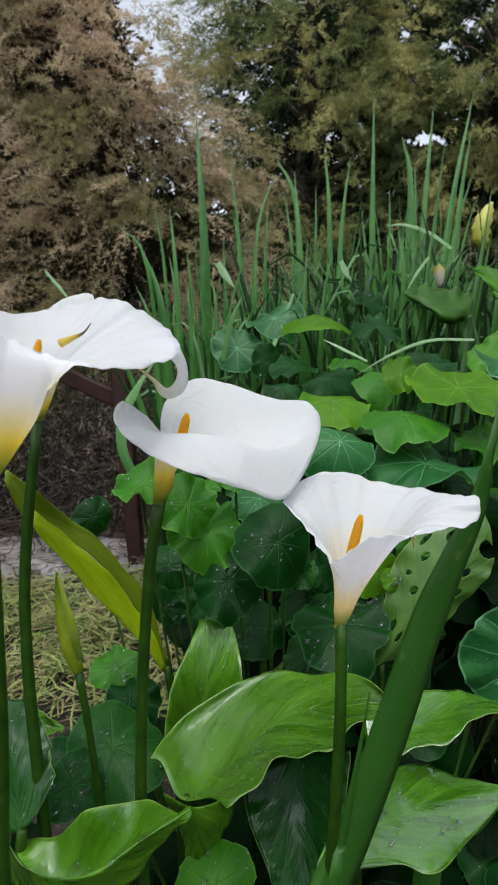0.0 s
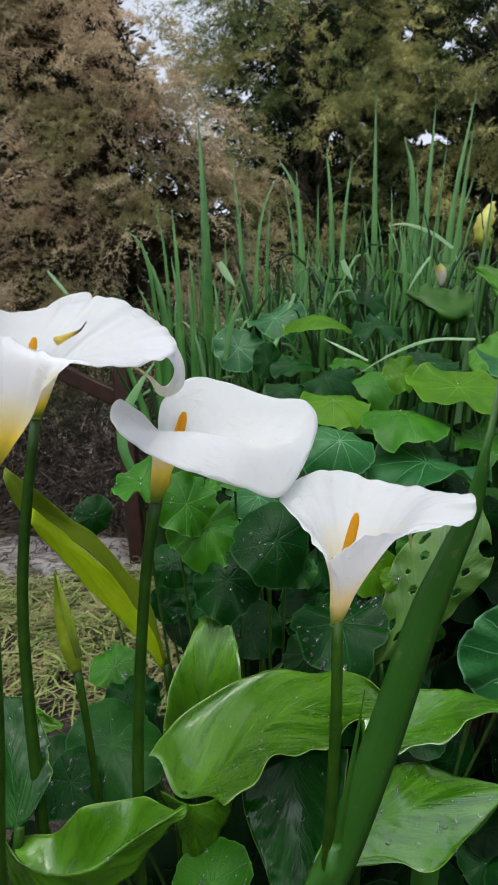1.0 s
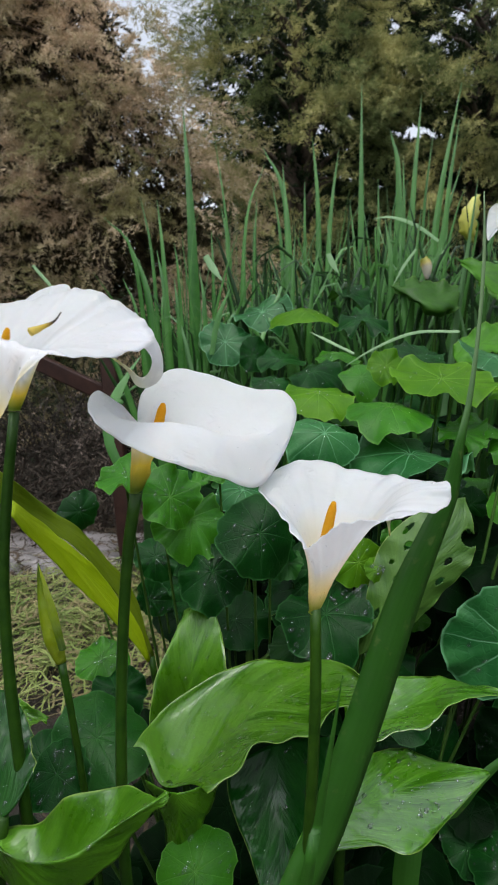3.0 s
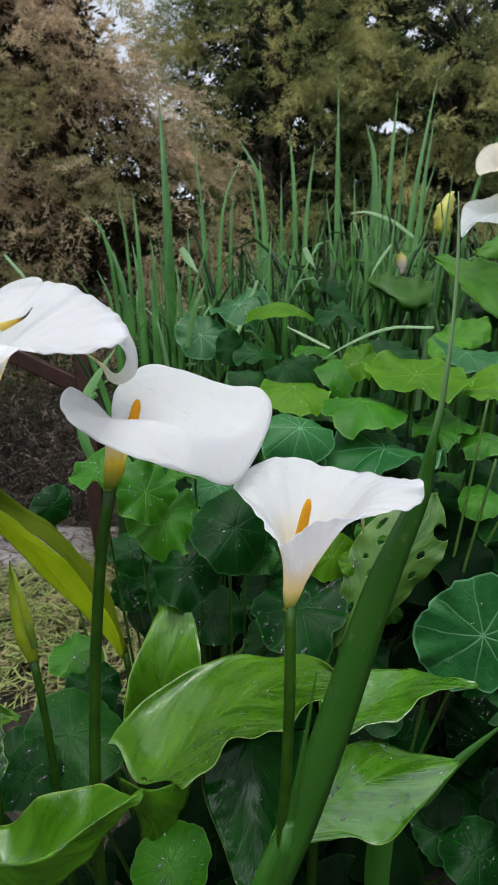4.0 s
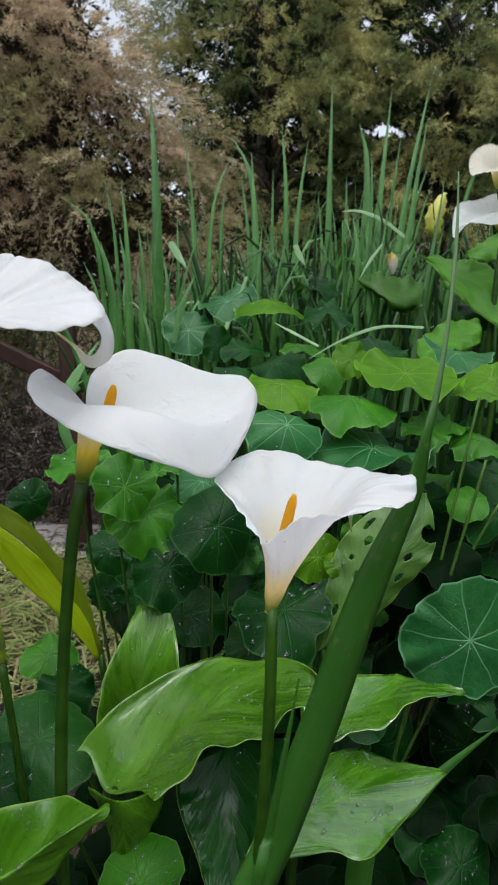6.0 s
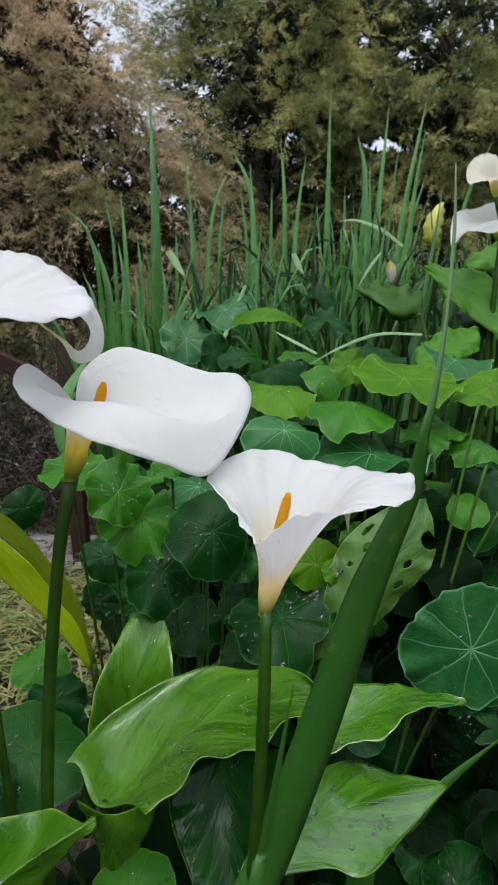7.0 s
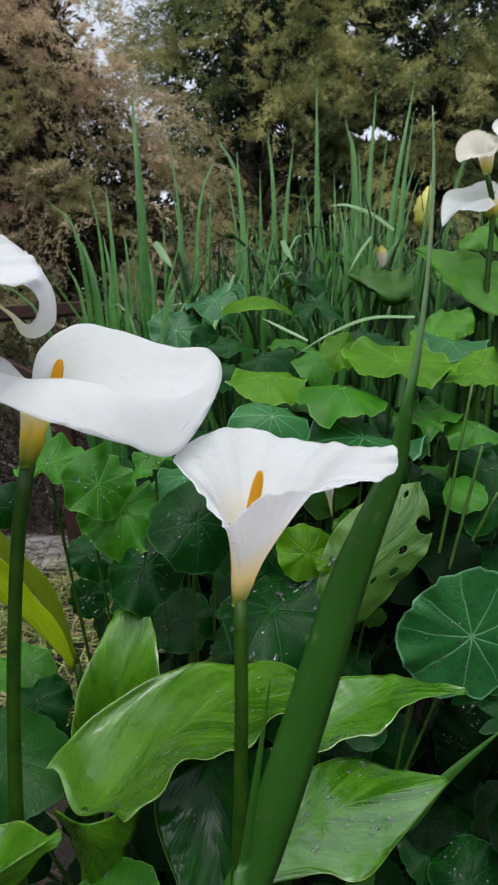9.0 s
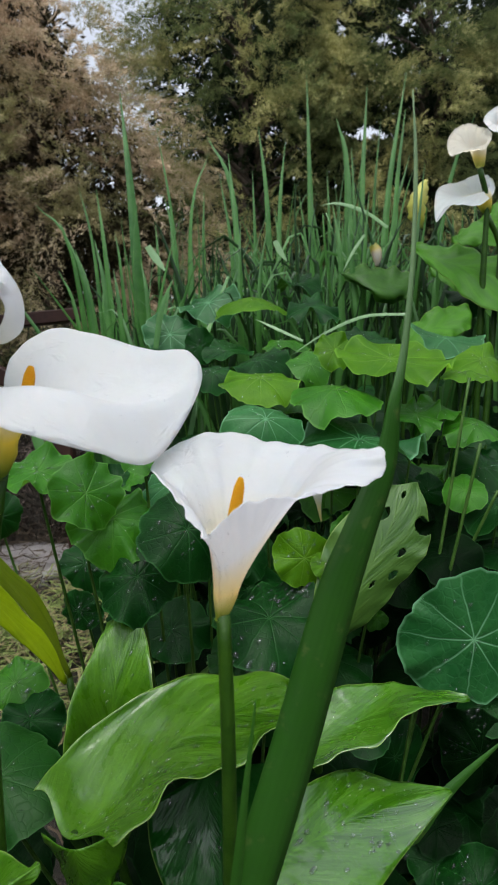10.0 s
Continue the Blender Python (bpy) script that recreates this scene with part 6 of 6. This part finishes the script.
lily = thing("calla_lily", (-0.15, 0.33, 0), "large white calla lily with a hooked tip and yellow-green tube", "calla lily", "calla lilies")
part("spathe", spathe_mesh("spathe", (-0.1367, 0.2915, 0.8896), (0.1, 0, 1), 0.0055, (-0.1261, 0.3010, 0.9224), 0.014,
    [(-0.1505, 0.3010, 0.9564), (-0.1495, 0.3328, 0.9574), (-0.1367, 0.3487, 0.9553), (-0.1272, 0.3593, 0.9574), (-0.1177, 0.3710, 0.9595), (-0.1092, 0.3784, 0.9585), (-0.1028, 0.3752, 0.9553), (-0.1028, 0.3625, 0.9511), (-0.1049, 0.3445, 0.9489), (-0.1039, 0.3265, 0.9479), (-0.1039, 0.3074, 0.9468), (-0.1060, 0.2851, 0.9489), (-0.1166, 0.2703, 0.9500), (-0.1367, 0.2788, 0.9511)],
    [(-0.1675, 0.3138, 0.9701), (-0.1781, 0.3901, 0.9839), (-0.1601, 0.4335, 0.9871), (-0.1314, 0.4452, 0.9966), (-0.1060, 0.4473, 0.9977), (-0.0816, 0.4388, 0.9882), (-0.0594, 0.4272, 0.9701), (-0.0488, 0.4081, 0.9595), (-0.0541, 0.3774, 0.9511), (-0.0742, 0.3445, 0.9489), (-0.0933, 0.3053, 0.9511), (-0.0996, 0.2682, 0.9564), (-0.1092, 0.2544, 0.9595), (-0.1367, 0.2692, 0.9606)], closed=True, ripple=0.0016),
    M_SPATHE, lily, "", 0.0008, True)
calla_leaf_hook = loft_mesh("spathe_hook", [
    [(-0.0689, 0.4463, 0.9807), (-0.0530, 0.4335, 0.9617), (-0.0456, 0.4219, 0.9468), (-0.0456, 0.4145, 0.9320), (-0.0551, 0.4113, 0.9246), (-0.0636, 0.4113, 0.9267), (-0.0700, 0.4123, 0.9373), (-0.0869, 0.4155, 0.9500)],
    [(-0.0678, 0.4229, 0.9680), (-0.0551, 0.4166, 0.9585), (-0.0477, 0.4113, 0.9489), (-0.0466, 0.4081, 0.9383), (-0.0530, 0.4060, 0.9299), (-0.0615, 0.4081, 0.9299), (-0.0689, 0.4113, 0.9383), (-0.0869, 0.4155, 0.9511)],
    [(-0.0710, 0.4028, 0.9564), (-0.0604, 0.4017, 0.9553), (-0.0530, 0.4017, 0.9511), (-0.0498, 0.4028, 0.9436), (-0.0530, 0.4039, 0.9352), (-0.0594, 0.4060, 0.9320), (-0.0689, 0.4113, 0.9394), (-0.0869, 0.4155, 0.9511)]], nv=40, nu=11)
part("spathe_hook", calla_leaf_hook, M_HOOK, lily, "hooked tip curling under", 0.0008, True)
part("spadix", spadix_mesh("spadix", (-0.1145, 0.2979, 0.9362), (-0.1081, 0.2989, 0.9617), 0.0024), M_SPADIX, lily)
part("spathe_tip", tube_mesh("spathe_tip", [(-0.1049, 0.3222, 0.9606), (-0.0996, 0.3286, 0.9638), (-0.0943, 0.3318, 0.9670), (-0.0912, 0.3350, 0.9723)], [0.0026, 0.0015, 0.0006, 0.0003], 8, 12), M_FLAP, lily, "small withered yellow flap")
stem_part(lily, [(-0.1367, 0.2915, 0.8885), (-0.1378, 0.2936, 0.8270), (-0.1431, 0.3021, 0.7380), (-0.1505, 0.3085, 0.6320), (-0.13, 0.40, 0.0)], [0.005, 0.005, 0.0052, 0.0055, 0.007])

lily = thing("calla_lily", (-0.19, 0.52, 0), "white calla lily furled behind a larger bloom", "calla lily", "calla lilies")
part("spathe", spathe_mesh("spathe", (-0.163, 0.438, 0.906), (0, 0, 1), 0.0046, (-0.159, 0.441, 0.925), 0.008,
    [(-0.169, 0.455, 0.951), (-0.164, 0.467, 0.969), (-0.152, 0.473, 0.976), (-0.138, 0.462, 0.969), (-0.142, 0.444, 0.951), (-0.150, 0.432, 0.937), (-0.160, 0.438, 0.940)],
    [(-0.172, 0.462, 0.969), (-0.169, 0.486, 0.992), (-0.155, 0.497, 1.004), (-0.131, 0.492, 1.005), (-0.127, 0.463, 0.973), (-0.142, 0.431, 0.945), (-0.159, 0.439, 0.951)], closed=True, ripple=0.0003),
    M_SPATHE, lily, "", 0.0008, True)
stem_part(lily, [(-0.163, 0.438, 0.905), (-0.172, 0.434, 0.837), (-0.177, 0.429, 0.770), (-0.175, 0.423, 0.692), (-0.168, 0.416, 0.608), (-0.163, 0.415, 0.523), (-0.17, 0.55, 0.0)], [0.0046, 0.005, 0.0052, 0.0056, 0.0058, 0.006, 0.007])

bud = thing("calla_bud", (-0.16, 0.62, 0), "closed yellow-green calla bud on a thin stem", "calla bud")
part("spathe", tube_mesh("spathe", [(-0.194, 0.551, 0.741), (-0.191, 0.545, 0.721), (-0.185, 0.540, 0.694), (-0.177, 0.534, 0.667), (-0.170, 0.531, 0.644)], [0.0008, 0.0036, 0.0076, 0.0094, 0.0050], 14, 28), M_BUD_GREEN, bud)
part("fold", blade_mesh("fold", [(-0.165, 0.521, 0.662), (-0.172, 0.524, 0.690), (-0.183, 0.535, 0.720), (-0.193, 0.548, 0.740)], 0.009, 0.5, 16), M_BUD_GREEN, bud)
stem_part(bud, [(-0.170, 0.531, 0.645), (-0.163, 0.527, 0.605), (-0.157, 0.525, 0.557), (-0.151, 0.523, 0.505), (-0.15, 0.64, 0.0)], [0.0050, 0.0042, 0.0045, 0.005, 0.006])

# rain on the blooms
for bloom in [ob for ob in bpy.data.objects if ob.name.split(".")[0] == "spathe" and ob.parent.name.startswith("calla_lily")]:
    wet(bloom, 46, 0.0011, 5, 0.25, 0.9)

# faded flowers further back
lily = thing("calla_lily", (0.72, 1.5, 0), "white calla lily with a drooping tip among the leaves", "calla lily", "calla lilies")
part("spathe", spathe_mesh("spathe", (0.795, 1.548, 1.265), (-0.1, 0, 1), 0.009, (0.786, 1.554, 1.305), 0.022,
    [(0.807, 1.558, 1.340), (0.790, 1.580, 1.343), (0.753, 1.581, 1.334), (0.712, 1.572, 1.318), (0.705, 1.539, 1.299), (0.743, 1.527, 1.305), (0.784, 1.536, 1.316)],
    [(0.820, 1.555, 1.326), (0.813, 1.603, 1.375), (0.749, 1.605, 1.359), (0.680, 1.587, 1.336), (0.656, 1.535, 1.244), (0.681, 1.517, 1.276), (0.759, 1.512, 1.278)], closed=True),
    M_SPATHE, lily, "", 0.0015, True)
stem_part(lily, [(0.795, 1.548, 1.262), (0.835, 1.553, 1.179), (0.74, 1.5, 0.0)], [0.008, 0.008, 0.01])
lily = thing("calla_lily", (0.75, 1.55, 0), "fading cream calla lily with a browning edge", "calla lily", "calla lilies")
part("spathe", spathe_mesh("spathe", (0.763, 1.525, 1.370), (0, 0, 1), 0.009, (0.761, 1.531, 1.409), 0.018,
    [(0.782, 1.534, 1.440), (0.769, 1.557, 1.455), (0.740, 1.559, 1.456), (0.717, 1.548, 1.439), (0.706, 1.515, 1.411), (0.736, 1.502, 1.407), (0.766, 1.511, 1.418)],
    [(0.802, 1.545, 1.456), (0.787, 1.580, 1.483), (0.741, 1.584, 1.490), (0.696, 1.562, 1.451), (0.682, 1.514, 1.393), (0.717, 1.491, 1.395), (0.763, 1.500, 1.406)], closed=True),
    M_SPATHE_FADED, lily, "", 0.0015, True)
stem_part(lily, [(0.762, 1.525, 1.367), (0.791, 1.542, 1.288), (0.76, 1.55, 0.0)], [0.008, 0.008, 0.01])
lily = thing("calla_lily", (0.85, 1.55, 0), "rounded white calla lily among the leaves", "calla lily", "calla lilies")
part("spathe", spathe_mesh("spathe", (0.858, 1.556, 1.421), (0, 0, 1), 0.009, (0.852, 1.561, 1.457), 0.02,
    [(0.881, 1.575, 1.495), (0.851, 1.590, 1.515), (0.806, 1.560, 1.494), (0.816, 1.536, 1.471), (0.856, 1.543, 1.470)],
    [(0.902, 1.587, 1.521), (0.858, 1.604, 1.547), (0.789, 1.562, 1.500), (0.797, 1.524, 1.451), (0.853, 1.530, 1.452)], closed=True),
    M_SPATHE, lily, "", 0.0015, True)
stem_part(lily, [(0.858, 1.555, 1.417), (0.879, 1.560, 1.319), (0.86, 1.55, 0.0)], [0.008, 0.008, 0.01])
bud = thing("calla_bud", (0.68, 1.85, 0), "half-open pale yellow calla bud", "calla bud")
part("spathe", loft_mesh("spathe", [
    [(0.767, 1.942, 1.315), (0.732, 1.940, 1.350), (0.738, 1.948, 1.413), (0.787, 1.953, 1.468)],
    [(0.762, 1.922, 1.311), (0.746, 1.907, 1.342), (0.755, 1.915, 1.403), (0.789, 1.942, 1.465)],
    [(0.777, 1.941, 1.315), (0.786, 1.946, 1.351), (0.798, 1.954, 1.414), (0.796, 1.952, 1.466)]], bulge=0.004, ripple=0.003), M_BUD_YELLOW, bud, "", 0.002)
stem_part(bud, [(0.768, 1.938, 1.319), (0.763, 1.931, 1.234), (0.68, 1.86, 0.0)], [0.006, 0.007, 0.01])
bud = thing("calla_bud", (0.52, 1.82, 0), "small dull cream calla bud", "calla bud")
part("spathe", tube_mesh("spathe", [(0.597, 1.885, 1.256), (0.607, 1.882, 1.237), (0.610, 1.878, 1.214), (0.609, 1.875, 1.189)], [0.012, 0.018, 0.014, 0.006], 12, 12), M_SPATHE_FADED, bud)
stem_part(bud, [(0.609, 1.875, 1.193), (0.608, 1.873, 1.037), (0.52, 1.82, 0.0)], [0.005, 0.006, 0.008])

# bare stalks of the bed
for a, b in (((0.428, 0.851, 0.877), (0.385, 0.825, 0.678)), ((0.421, 0.799, 0.792), (0.375, 0.794, 0.596)), ((0.461, 0.826, 0.719), (0.432, 0.837, 0.643))):
    s = thing("leaf_stalk", (b[0], b[1], 0), "pale green nasturtium stalk rising from the bed", "stalk", "nasturtium stalks")
    part("stalk", tube_mesh("stalk", [a, lerp(a, b, 0.5), b, lerp(a, b, 2.0), lerp(a, b, a[2] / (a[2] - b[2]))], [0.0022, 0.0023, 0.0024, 0.0026, 0.003], 8, 20), M_STALK, s)
